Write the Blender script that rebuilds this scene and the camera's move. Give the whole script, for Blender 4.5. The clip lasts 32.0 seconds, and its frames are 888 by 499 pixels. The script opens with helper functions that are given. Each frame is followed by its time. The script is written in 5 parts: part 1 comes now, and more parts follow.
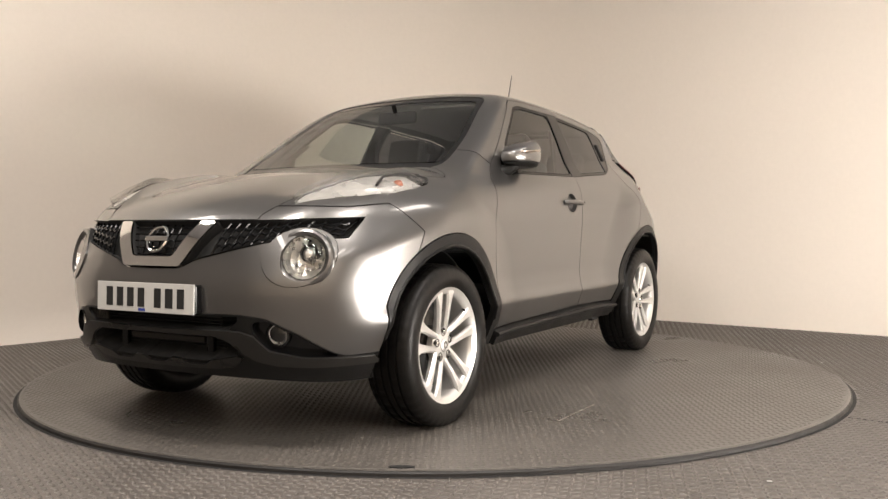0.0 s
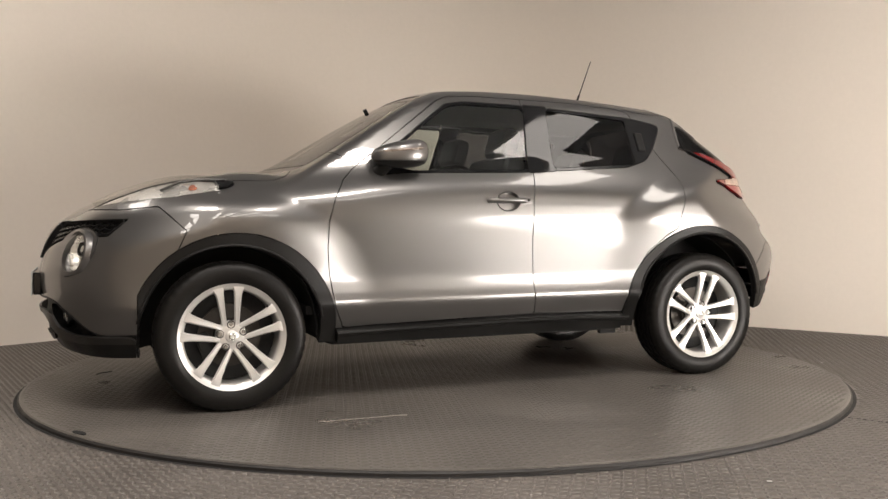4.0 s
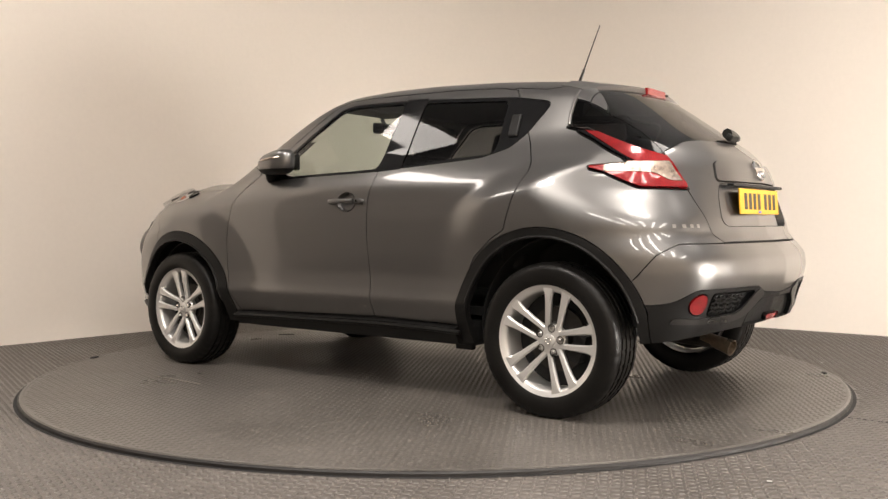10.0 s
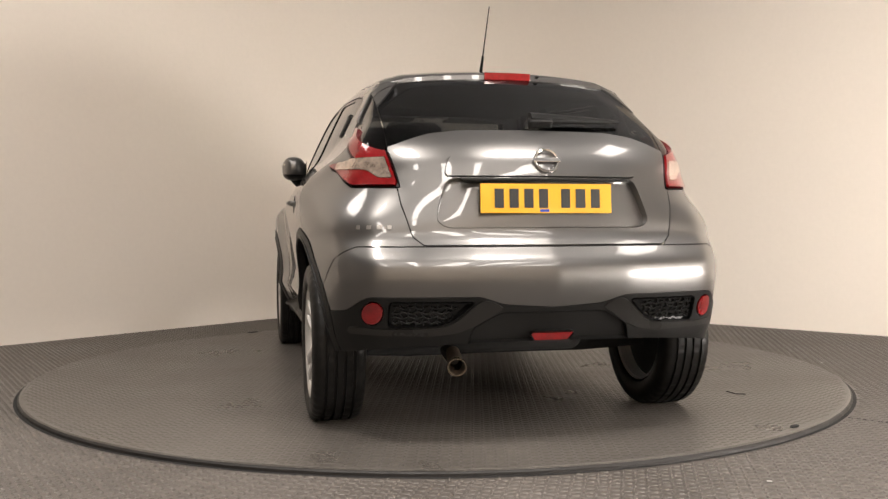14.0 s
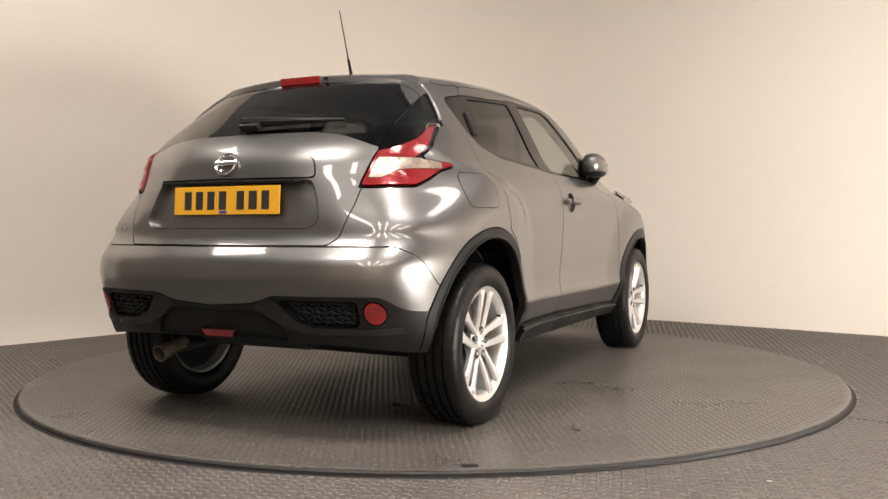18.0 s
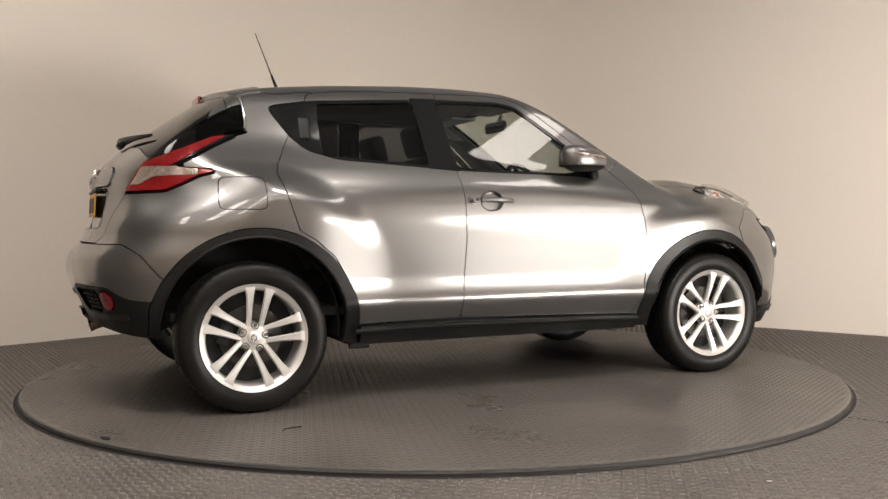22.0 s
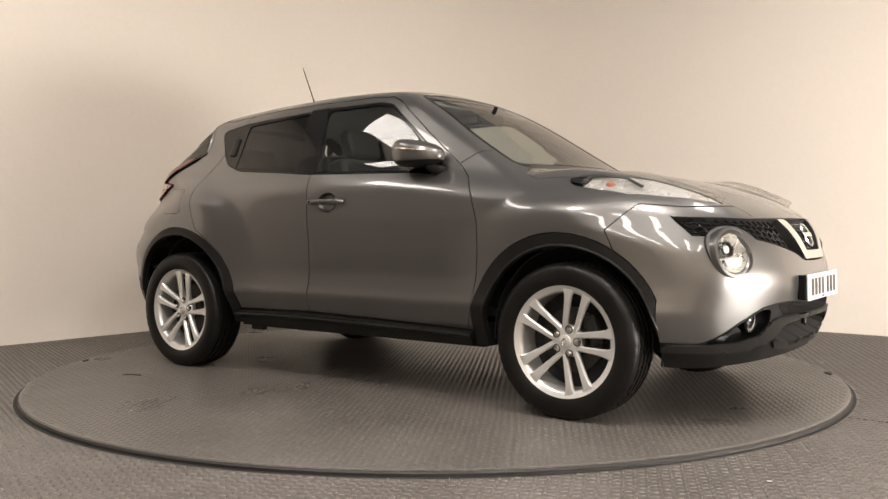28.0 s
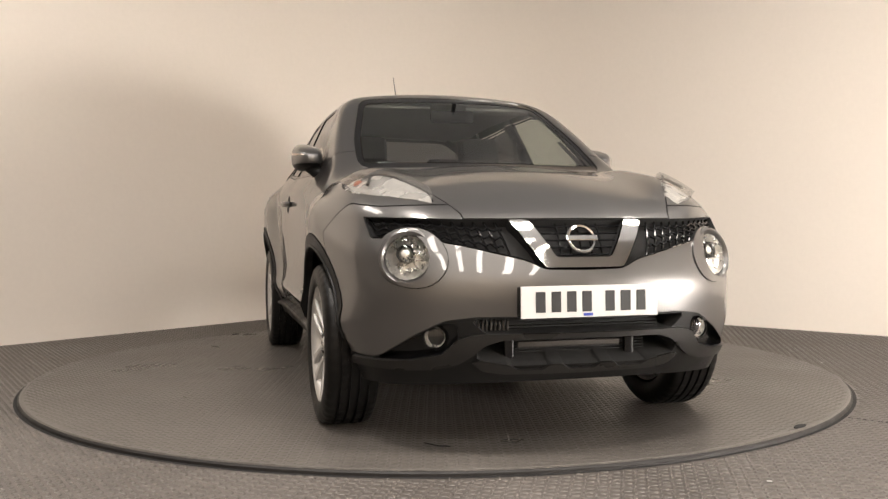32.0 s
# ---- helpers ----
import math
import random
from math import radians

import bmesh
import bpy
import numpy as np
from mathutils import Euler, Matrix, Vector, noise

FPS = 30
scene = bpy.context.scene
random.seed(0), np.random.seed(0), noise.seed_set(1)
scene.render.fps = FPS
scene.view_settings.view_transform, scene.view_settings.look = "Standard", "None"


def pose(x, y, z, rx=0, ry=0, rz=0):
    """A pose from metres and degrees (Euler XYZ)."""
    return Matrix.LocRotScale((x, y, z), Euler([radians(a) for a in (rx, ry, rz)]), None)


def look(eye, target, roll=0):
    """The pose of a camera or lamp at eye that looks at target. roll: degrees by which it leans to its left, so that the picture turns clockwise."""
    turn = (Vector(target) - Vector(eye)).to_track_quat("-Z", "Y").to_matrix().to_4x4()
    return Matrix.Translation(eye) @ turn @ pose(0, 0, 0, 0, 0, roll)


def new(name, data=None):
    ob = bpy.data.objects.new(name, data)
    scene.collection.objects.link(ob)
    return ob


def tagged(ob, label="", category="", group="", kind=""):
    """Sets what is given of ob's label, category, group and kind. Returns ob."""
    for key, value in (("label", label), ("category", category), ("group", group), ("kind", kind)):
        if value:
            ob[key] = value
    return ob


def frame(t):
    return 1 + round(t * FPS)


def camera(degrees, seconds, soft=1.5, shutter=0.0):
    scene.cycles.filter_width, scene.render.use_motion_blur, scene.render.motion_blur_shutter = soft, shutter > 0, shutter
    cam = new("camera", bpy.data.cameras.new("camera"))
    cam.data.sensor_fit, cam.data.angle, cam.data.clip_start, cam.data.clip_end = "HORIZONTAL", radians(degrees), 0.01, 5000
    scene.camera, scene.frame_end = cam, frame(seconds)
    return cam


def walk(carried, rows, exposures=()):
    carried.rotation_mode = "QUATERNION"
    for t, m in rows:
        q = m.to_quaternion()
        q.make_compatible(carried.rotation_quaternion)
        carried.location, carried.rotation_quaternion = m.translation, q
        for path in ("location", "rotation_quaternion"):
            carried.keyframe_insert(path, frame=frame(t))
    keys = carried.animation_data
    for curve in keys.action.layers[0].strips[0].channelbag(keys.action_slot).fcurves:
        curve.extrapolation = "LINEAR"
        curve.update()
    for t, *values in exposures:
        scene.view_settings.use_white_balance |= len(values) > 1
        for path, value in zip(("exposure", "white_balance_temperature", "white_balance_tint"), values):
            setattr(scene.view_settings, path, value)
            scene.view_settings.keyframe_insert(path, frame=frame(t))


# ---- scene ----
cam = camera(53.03, 32.0, soft=1.4)
EYE = (0.0, -5.164, 0.827)
AIM = (0.0 + 0.00888, -5.164 + 0.99955, 0.827 - 0.02864)
walk(cam, [(0.0, look(EYE, AIM, -0.19)), (32.0, look(EYE, AIM, -0.19))], exposures=[(0.0, 0.14), (2.0, 0.17), (2.5, 0.07), (3.0, -0.31), (3.5, -0.33), (4.5, -0.03), (6.0, 0.12), (9.0, 0.22), (11.0, 0.25), (13.0, 0.22), (14.0, 0.05), (15.5, 0.12), (17.0, 0.17), (19.0, 0.17), (20.0, 0.14), (21.0, -0.17), (22.0, -0.25), (23.0, -0.03), (24.0, 0.17), (25.0, 0.11), (28.0, 0.17), (32.0, 0.14)])

# ------------------------------------------------------------------ light
world = bpy.data.worlds.new("world")
scene.world = world
world.use_nodes = True
world.node_tree.nodes["Background"].inputs[0].default_value = (0.9, 0.85, 0.8, 1)
world.node_tree.nodes["Background"].inputs[1].default_value = 0.02

CEIL = 3.7
FLOOR = -0.022


# ------------------------------------------------------------------ materials
def material(name, base, rough=0.5, metal=0.0, spread=0.1, scale=6.0, fine=80.0, bump=0.0, coat=0.0, spec=0.5, rough_var=0.08, coat_rough=0.03, coat_ior=1.5):
    """A surface with variation at two scales in colour and gloss, and fine relief."""
    m = bpy.data.materials.new(name)
    m.use_nodes = True
    nt = m.node_tree
    b = nt.nodes["Principled BSDF"]
    tc = nt.nodes.new("ShaderNodeTexCoord")
    n1 = nt.nodes.new("ShaderNodeTexNoise")
    n1.inputs["Scale"].default_value = scale
    n1.inputs["Detail"].default_value = 6
    n2 = nt.nodes.new("ShaderNodeTexNoise")
    n2.inputs["Scale"].default_value = fine
    n2.inputs["Detail"].default_value = 3
    for n in (n1, n2):
        nt.links.new(tc.outputs["Object"], n.inputs["Vector"])
    mix = nt.nodes.new("ShaderNodeMath")
    mix.operation = "ADD"
    nt.links.new(n1.outputs["Fac"], mix.inputs[0])
    nt.links.new(n2.outputs["Fac"], mix.inputs[1])
    ramp = nt.nodes.new("ShaderNodeMapRange")
    ramp.inputs["From Min"].default_value, ramp.inputs["From Max"].default_value = 0.6, 1.4
    ramp.inputs["To Min"].default_value, ramp.inputs["To Max"].default_value = 1 - spread, 1 + spread
    nt.links.new(mix.outputs[0], ramp.inputs["Value"])
    hsv = nt.nodes.new("ShaderNodeHueSaturation")
    hsv.inputs["Color"].default_value = (*base, 1)
    nt.links.new(ramp.outputs[0], hsv.inputs["Value"])
    nt.links.new(hsv.outputs["Color"], b.inputs["Base Color"])
    rr = nt.nodes.new("ShaderNodeMapRange")
    rr.inputs["From Min"].default_value, rr.inputs["From Max"].default_value = 0.35, 0.65
    rr.inputs["To Min"].default_value, rr.inputs["To Max"].default_value = max(rough - rough_var, 0.01), min(rough + rough_var, 1)
    nt.links.new(n1.outputs["Fac"], rr.inputs["Value"])
    nt.links.new(rr.outputs[0], b.inputs["Roughness"])
    b.inputs["Metallic"].default_value = metal
    b.inputs["Specular IOR Level"].default_value = spec
    b.inputs["Coat Weight"].default_value = coat
    b.inputs["Coat Roughness"].default_value = coat_rough
    if bump:
        bp = nt.nodes.new("ShaderNodeBump")
        bp.inputs["Strength"].default_value = bump
        bp.inputs["Distance"].default_value = 0.002
        nt.links.new(n2.outputs["Fac"], bp.inputs["Height"])
        nt.links.new(bp.outputs[0], b.inputs["Normal"])
    b.inputs["Coat IOR"].default_value = coat_ior
    return m


def glass(name, tint, rough=0.0, gloss=0.075):
    """A thin pane: clear to light, tinted, with the gloss of glass."""
    m = bpy.data.materials.new(name)
    m.use_nodes = True
    nt = m.node_tree
    nt.nodes.remove(nt.nodes["Principled BSDF"])
    out = nt.nodes["Material Output"]
    tr = nt.nodes.new("ShaderNodeBsdfTransparent")
    tr.inputs[0].default_value = (*tint, 1)
    gl = nt.nodes.new("ShaderNodeBsdfGlossy")
    gl.inputs["Roughness"].default_value = rough
    lw = nt.nodes.new("ShaderNodeLayerWeight")
    pw = nt.nodes.new("ShaderNodeMath")
    pw.operation = "POWER"
    lw.inputs["Blend"].default_value = 0.5
    nt.links.new(lw.outputs["Facing"], pw.inputs[0])
    pw.inputs[1].default_value = 4.0
    fr = nt.nodes.new("ShaderNodeMath")
    fr.operation = "MULTIPLY_ADD"
    nt.links.new(pw.outputs[0], fr.inputs[0])
    fr.inputs[1].default_value, fr.inputs[2].default_value = 1 - gloss, gloss
    mx = nt.nodes.new("ShaderNodeMixShader")
    nt.links.new(fr.outputs[0], mx.inputs[0])
    nt.links.new(tr.outputs[0], mx.inputs[1])
    nt.links.new(gl.outputs[0], mx.inputs[2])
    nt.links.new(mx.outputs[0], out.inputs[0])
    return m


def lamp_glow(name, colour, power):
    m = bpy.data.materials.new(name)
    m.use_nodes = True
    nt = m.node_tree
    b = nt.nodes["Principled BSDF"]
    b.inputs["Emission Color"].default_value = (*colour, 1)
    b.inputs["Emission Strength"].default_value = power
    return m


def soft_cloth(w, h, power):
    """Lit white cloth, brightest in the middle."""
    m = lamp_glow("soft_light_cloth", WARM, power)
    nt = m.node_tree
    tc = nt.nodes.new("ShaderNodeTexCoord")
    sep = nt.nodes.new("ShaderNodeSeparateXYZ")
    nt.links.new(tc.outputs["Object"], sep.inputs[0])
    level = None
    for axis, reach in (("X", w / 2), ("Y", h / 2)):
        sq = nt.nodes.new("ShaderNodeMath")
        sq.operation = "POWER"
        ab = nt.nodes.new("ShaderNodeMath")
        ab.operation = "ABSOLUTE"
        nt.links.new(sep.outputs[axis], ab.inputs[0])
        nt.links.new(ab.outputs[0], sq.inputs[0])
        sq.inputs[1].default_value = 2.0
        fall = nt.nodes.new("ShaderNodeMath")
        fall.operation = "MULTIPLY_ADD"
        nt.links.new(sq.outputs[0], fall.inputs[0])
        fall.inputs[1].default_value, fall.inputs[2].default_value = -1 / reach ** 2, 1.0
        fall.use_clamp = True
        if level is None:
            level = fall
        else:
            mul = nt.nodes.new("ShaderNodeMath")
            mul.operation = "MULTIPLY"
            nt.links.new(level.outputs[0], mul.inputs[0])
            nt.links.new(fall.outputs[0], mul.inputs[1])
            level = mul
    gain = nt.nodes.new("ShaderNodeMath")
    gain.operation = "MULTIPLY"
    gain.inputs[1].default_value = power
    nt.links.new(level.outputs[0], gain.inputs[0])
    nt.links.new(gain.outputs[0], nt.nodes["Principled BSDF"].inputs["Emission Strength"])
    return m


WARM = (1.0, 0.922, 0.852)
M = dict(
    paint=material("metallic_grey_paint", (0.150, 0.146, 0.142), 0.34, 0.88, 0.05, 1.0, 900.0, 0.0, 1.0, 0.5, 0.02, 0.012, 1.55),
    black=material("textured_black_plastic", (0.009, 0.0088, 0.0085), 0.40, 0, 0.3, 5, 300, 0.25, 0.0, 0.22),
    satin=material("satin_dark_plastic", (0.030, 0.0285, 0.027), 0.32, 0.5, 0.08, 5, 300, 0.1, 0.0, 0.4),
    gloss_black=material("gloss_black_trim", (0.006, 0.006, 0.0065), 0.10, 0, 0.1, 5, 200, 0, 0.0, 0.35),
    dark=material("dark_underbody", (0.012, 0.012, 0.012), 0.85, 0, 0.3, 5, 60, 0.3),
    rubber=material("tyre_rubber", (0.007, 0.0065, 0.006), 0.38, 0, 0.35, 7, 120, 0.25, 0.0, 0.20),
    alloy=material("silver_alloy", (0.70, 0.69, 0.67), 0.36, 0.65, 0.04, 9, 300, 0.03, 0.6),
    steel=material("dull_brake_steel", (0.055, 0.05, 0.045), 0.5, 0.8, 0.3, 20, 150, 0.2),
    chrome=material("chrome", (0.82, 0.81, 0.79), 0.08, 1.0, 0.03, 6, 100, 0, 0, 0.5, 0.03),
    cabin=material("dark_cabin_cloth", (0.020, 0.020, 0.021), 0.8, 0, 0.2, 10, 250, 0.3),
    headliner=material("grey_headliner", (0.30, 0.29, 0.27), 0.9, 0, 0.08, 6, 200, 0.2),
    floor=material("grey_rubber_floor", (0.122, 0.109, 0.098), 0.40, 0, 0.34, 1.6, 40, 0.4),
    table=material("grey_rubber_table", (0.116, 0.105, 0.094), 0.35, 0, 0.34, 1.3, 45, 0.4),
    rim_edge=material("black_rubber_edge", (0.014, 0.012, 0.011), 0.6, 0, 0.3, 8, 90, 0.3),
    wall=material("cream_painted_wall", (0.85, 0.782, 0.702), 0.72, 0, 0.02, 0.7, 30, 0.05),
    room=material("plain_room_wall", (0.80, 0.70, 0.58), 0.8, 0, 0.05, 0.8, 20, 0.1),
    # wall colour darkened on purpose, to hold down reflections in the car's flank
    dim=material("unseen_wall_darkened", (0.22, 0.20, 0.18), 0.8, 0, 0.05, 0.8, 20, 0.1),
    ceiling=material("plain_ceiling", (0.43, 0.45, 0.48), 0.9, 0, 0.05, 0.8, 20, 0.1),
    plate_white=material("white_plate", (0.62, 0.62, 0.60), 0.42, 0, 0.02, 5, 100),
    plate_yellow=material("yellow_plate", (0.70, 0.36, 0.018), 0.42, 0, 0.02, 5, 100),
    red=material("red_lamp_lens", (0.22, 0.004, 0.006), 0.14, 0.2, 0.4, 25, 140, 0.25, 1.0),
    clear_lens=material("clear_lamp_lens", (0.54, 0.44, 0.37), 0.16, 0.7, 0.5, 22, 70, 0.6, 1.0),
    amber=material("amber_bulb", (0.42, 0.15, 0.09), 0.2, 0, 0.05, 8, 60, 0, 1.0),
    reflector=material("lamp_reflector", (0.93, 0.91, 0.87), 0.30, 0.85, 0.15, 40, 110, 0.5),
    glass=glass("clear_window_glass", (0.72, 0.76, 0.73)),
    privacy=glass("dark_privacy_glass", (0.12, 0.12, 0.125), 0.0, 0.03),
    marker=material("position_lamp_inside", (0.80, 0.78, 0.75), 0.28, 0.6, 0.2, 9, 30, 0.0, 0.0),
    lens=glass("lamp_cover", (0.93, 0.93, 0.92)),
    ink=material("plate_bar_ink", (0.02, 0.02, 0.02), 0.5, 0, 0.05),
    blue=material("blue_badge", (0.02, 0.05, 0.35), 0.4, 0, 0.05),
    casing=material("white_lamp_casing", (0.7, 0.68, 0.64), 0.5, 0, 0.03),
    scuff=material("pale_scuff", (0.26, 0.235, 0.21), 0.6, 0, 0.4, 30, 120),
    pipe=material("stained_exhaust_steel", (0.24, 0.19, 0.14), 0.3, 0.9, 0.3, 14, 90, 0.15),
    metal_grey=material("grey_metal", (0.35, 0.33, 0.31), 0.35, 0.9, 0.1, 10, 90, 0.1),
)


# ------------------------------------------------------------------ mesh tools
def mesh_of(name, verts, faces, mat, smooth=True):
    me = bpy.data.meshes.new(name)
    me.from_pydata([tuple(v) for v in verts], [], [tuple(f) for f in faces])
    me.materials.append(mat)
    if smooth:
        me.shade_smooth()
    return me


def put(name, me, parent=None, label="", m=None):
    ob = new(name, me)
    if parent is not None:
        ob.parent = parent
    if m is not None:
        ob.matrix_local = m
    if label:
        ob["label"] = label
    return ob


def part(name, bm, mat, parent=None, label="", m=None, smooth=False):
    me = bpy.data.meshes.new(name)
    bm.to_mesh(me)
    bm.free()
    me.materials.append(mat)
    if smooth:
        me.shade_smooth()
        me.set_sharp_from_angle(angle=radians(35))
    return put(name, me, parent, label, m)


def empty(name, parent=None, m=None):
    return put(name, None, parent, "", m)


def box(sx, sy, sz, bevel=0.0, at=(0, 0, 0), segs=2):
    bm = bmesh.new()
    bmesh.ops.create_cube(bm, size=1, matrix=Matrix.Translation(at) @ Matrix.Diagonal((sx, sy, sz, 1)))
    if bevel:
        bmesh.ops.bevel(bm, geom=bm.edges[:], offset=bevel, segments=segs, affect="EDGES", profile=0.6)
    return bm


def lathe(profile, steps=48, start=0.0, turn=360.0):
    """Turn (radius, height) pairs about the z axis."""
    bm = bmesh.new()
    closed = turn >= 360
    n = steps if closed else steps + 1
    rings = []
    for i in range(n):
        a = radians(start + turn * i / steps)
        rings.append([bm.verts.new((r * math.cos(a), r * math.sin(a), h)) for r, h in profile])
    for i in range(steps):
        p, q = rings[i], rings[(i + 1) % n]
        for j in range(len(profile) - 1):
            bm.faces.new((p[j], q[j], q[j + 1], p[j + 1]))
    bmesh.ops.remove_doubles(bm, verts=bm.verts[:], dist=1e-5)
    bmesh.ops.recalc_face_normals(bm, faces=bm.faces[:])
    return bm


def tube(points, radius, sides=8, taper=None):
    """A round bar through the points."""
    bm = bmesh.new()
    pts = [Vector(p) for p in points]
    rings = []
    for i, p in enumerate(pts):
        d = (pts[min(i + 1, len(pts) - 1)] - pts[max(i - 1, 0)]).normalized()
        q = d.to_track_quat("Z", "Y")
        r = radius if taper is None else radius + (taper - radius) * i / (len(pts) - 1)
        rings.append([bm.verts.new(p + q @ Vector((r * math.cos(2 * math.pi * k / sides), r * math.sin(2 * math.pi * k / sides), 0))) for k in range(sides)])
    for a, b in zip(rings, rings[1:]):
        for k in range(sides):
            bm.faces.new((a[k], a[(k + 1) % sides], b[(k + 1) % sides], b[k]))
    bm.faces.new(rings[0][::-1])
    bm.faces.new(rings[-1])
    return bm


def prism(outline, depth, bevel=0.0):
    """A flat outline in x, y, raised by depth in z."""
    bm = bmesh.new()
    f = bm.faces.new([bm.verts.new((x, y, 0)) for x, y in outline])
    g = bmesh.ops.extrude_face_region(bm, geom=[f])
    bmesh.ops.translate(bm, verts=[v for v in g["geom"] if isinstance(v, bmesh.types.BMVert)], vec=(0, 0, depth))
    bmesh.ops.recalc_face_normals(bm, faces=bm.faces[:])
    if bevel:
        top = [e for e in bm.edges if all(abs(v.co.z - depth) < 1e-6 for v in e.verts)]
        bmesh.ops.bevel(bm, geom=top, offset=bevel, segments=2, affect="EDGES", profile=0.6)
    return bm


# ------------------------------------------------------------------ the studio
def wall_line():
    """Plan of the walls: a painted curved corner before the camera, closed round behind it."""
    corner, a, b = Vector((-0.16, 4.30)), Vector((-1, -1.094)).normalized(), Vector((1, -0.8125)).normalized()
    p0, p1 = corner + a * 2.0, corner + b * 2.0
    pts = [corner + a * 6.6]
    for i in range(25):
        s = i / 24
        pts.append((1 - s) ** 2 * p0 + 2 * s * (1 - s) * corner + s * s * p1)
    pts.append(corner + b * 7.4)
    return pts


def sheet_wall(name, pts, z0, z1, mat, label, thick=0.15):
    inner = [Vector(p) for p in pts]
    outer = []
    for i, p in enumerate(inner):
        d = (inner[min(i + 1, len(inner) - 1)] - inner[max(i - 1, 0)]).normalized()
        outer.append(p + Vector((-d.y, d.x)) * thick)
    n = len(inner)
    verts = [(p.x, p.y, z) for z in (z0, z1) for p in inner] + [(p.x, p.y, z) for z in (z0, z1) for p in outer]
    faces = []
    for i in range(n - 1):
        faces += [(i, i + 1, n + i + 1, n + i), (2 * n + i + 1, 2 * n + i, 3 * n + i, 3 * n + i + 1),
                  (n + i, n + i + 1, 3 * n + i + 1, 3 * n + i), (i + 1, i, 2 * n + i, 2 * n + i + 1)]
    faces += [(0, n, 3 * n, 2 * n), (n - 1, 3 * n - 1, 4 * n - 1, 2 * n - 1)]
    me = mesh_of(name, verts, faces, mat)
    me.set_sharp_from_angle(angle=radians(30))
    return tagged(put(name, me), label, "wall", kind="structure")


LINE = wall_line()
sheet_wall("wall_curved", LINE, FLOOR - 0.05, CEIL, M["wall"], "cream painted curved studio wall behind the turntable")
A0, A1 = LINE[0], LINE[-1]
# out of view; its dark colour stands in for less light from the left
sheet_wall("wall_left", [Vector((A0.x, -8.5)), A0 + Vector((0, 0.02))], FLOOR - 0.05, CEIL, M["dim"], "unseen side wall, darkened to dim reflections in the car")
sheet_wall("wall_right", [A1 + Vector((0, 0.02)), Vector((A1.x, -8.5))], FLOOR - 0.05, CEIL, M["wall"], "cream painted side wall of the studio")
sheet_wall("wall_back", [Vector((A1.x, -7.6)), Vector((A0.x, -7.6))], FLOOR - 0.05, CEIL, M["room"], "plain wall behind the camera")
tagged(part("ceiling", box(15, 15, 0.1, 0, (0, -2, CEIL + 0.05)), M["ceiling"]), "plain studio ceiling", "ceiling", kind="structure")


# ------------------------------------------------------------------ the shape of the car's body
# Car space: x forward, y to its left, z up, the origin on the ground midway between the axles.
def curve(*p, soft=0.03):
    """A smooth curve near the points x0, y0, x1, y1 ..."""
    xs, ys = np.array(p[0::2], float), np.array(p[1::2], float)
    pad = 1.0
    sl, sr = (ys[1] - ys[0]) / (xs[1] - xs[0]), (ys[-1] - ys[-2]) / (xs[-1] - xs[-2])
    xs = np.concatenate([[xs[0] - pad], xs, [xs[-1] + pad]])
    ys = np.concatenate([[ys[0] - sl * pad], ys, [ys[-1] + sr * pad]])
    grid = np.linspace(xs[0], xs[-1], 2400)
    v = np.interp(grid, xs, ys)
    step = grid[1] - grid[0]
    w = int(3 * soft / step) + 1
    k = np.exp(-0.5 * (np.arange(-w, w + 1) * step / soft) ** 2)
    k /= k.sum()
    v = np.convolve(np.pad(v, w, mode="reflect", reflect_type="odd"), k, mode="valid")
    return lambda x: np.interp(x, grid, v)


def smax(a, b, k):
    h = np.clip(k - np.abs(a - b), 0, None) / k
    return np.maximum(a, b) + h * h * k * 0.25


def smin(a, b, k):
    return -smax(-a, -b, k)


def step01(a, b, x):
    s = np.clip((x - a) / (b - a), 0, 1)
    return s * s * (3 - 2 * s)


door_w = curve(0.12, 0.66, 0.22, 0.735, 0.36, 0.788, 0.42, 0.813, 0.465, 0.830, 0.50, 0.817, 0.57, 0.811, 0.70, 0.822, 0.85, 0.833, 0.94, 0.829, 1.02, 0.803, 1.08, 0.765, 1.14, 0.71, 1.3, 0.52, soft=0.016)
taper = curve(-2.1, -0.12, -1.8, -0.055, -1.5, -0.012, -1.2, 0.0, 0.7, 0.0, 1.1, -0.004, 1.4, -0.012, 1.7, -0.045, 2.1, -0.12, soft=0.08)
nose = curve(0.18, 1.93, 0.28, 2.00, 0.36, 2.045, 0.46, 2.065, 0.56, 2.080, 0.62, 2.078, 0.70, 2.052, 0.78, 2.028, 0.86, 1.995, 0.92, 1.93, 1.0, 1.78, soft=0.025)
nose_plan = curve(0, 0, 0.2, 0.008, 0.4, 0.05, 0.5, 0.09, 0.6, 0.155, 0.7, 0.25, 0.78, 0.37, 0.84, 0.52, 0.9, 0.75, soft=0.06)
nose_wide = curve(0, 0, 0.2, 0.006, 0.4, 0.042, 0.5, 0.078, 0.6, 0.13, 0.7, 0.205, 0.78, 0.29, 0.84, 0.39, 0.9, 0.56, soft=0.06)
bonnet = curve(-2, 1.42, -0.7, 1.40, -0.1, 1.15, 0.6, 1.13, 0.95, 1.105, 1.2, 1.083, 1.45, 1.045, 1.65, 0.998, 1.8, 0.950, 1.92, 0.898, 2.02, 0.84, 2.1, 0.78, soft=0.05)
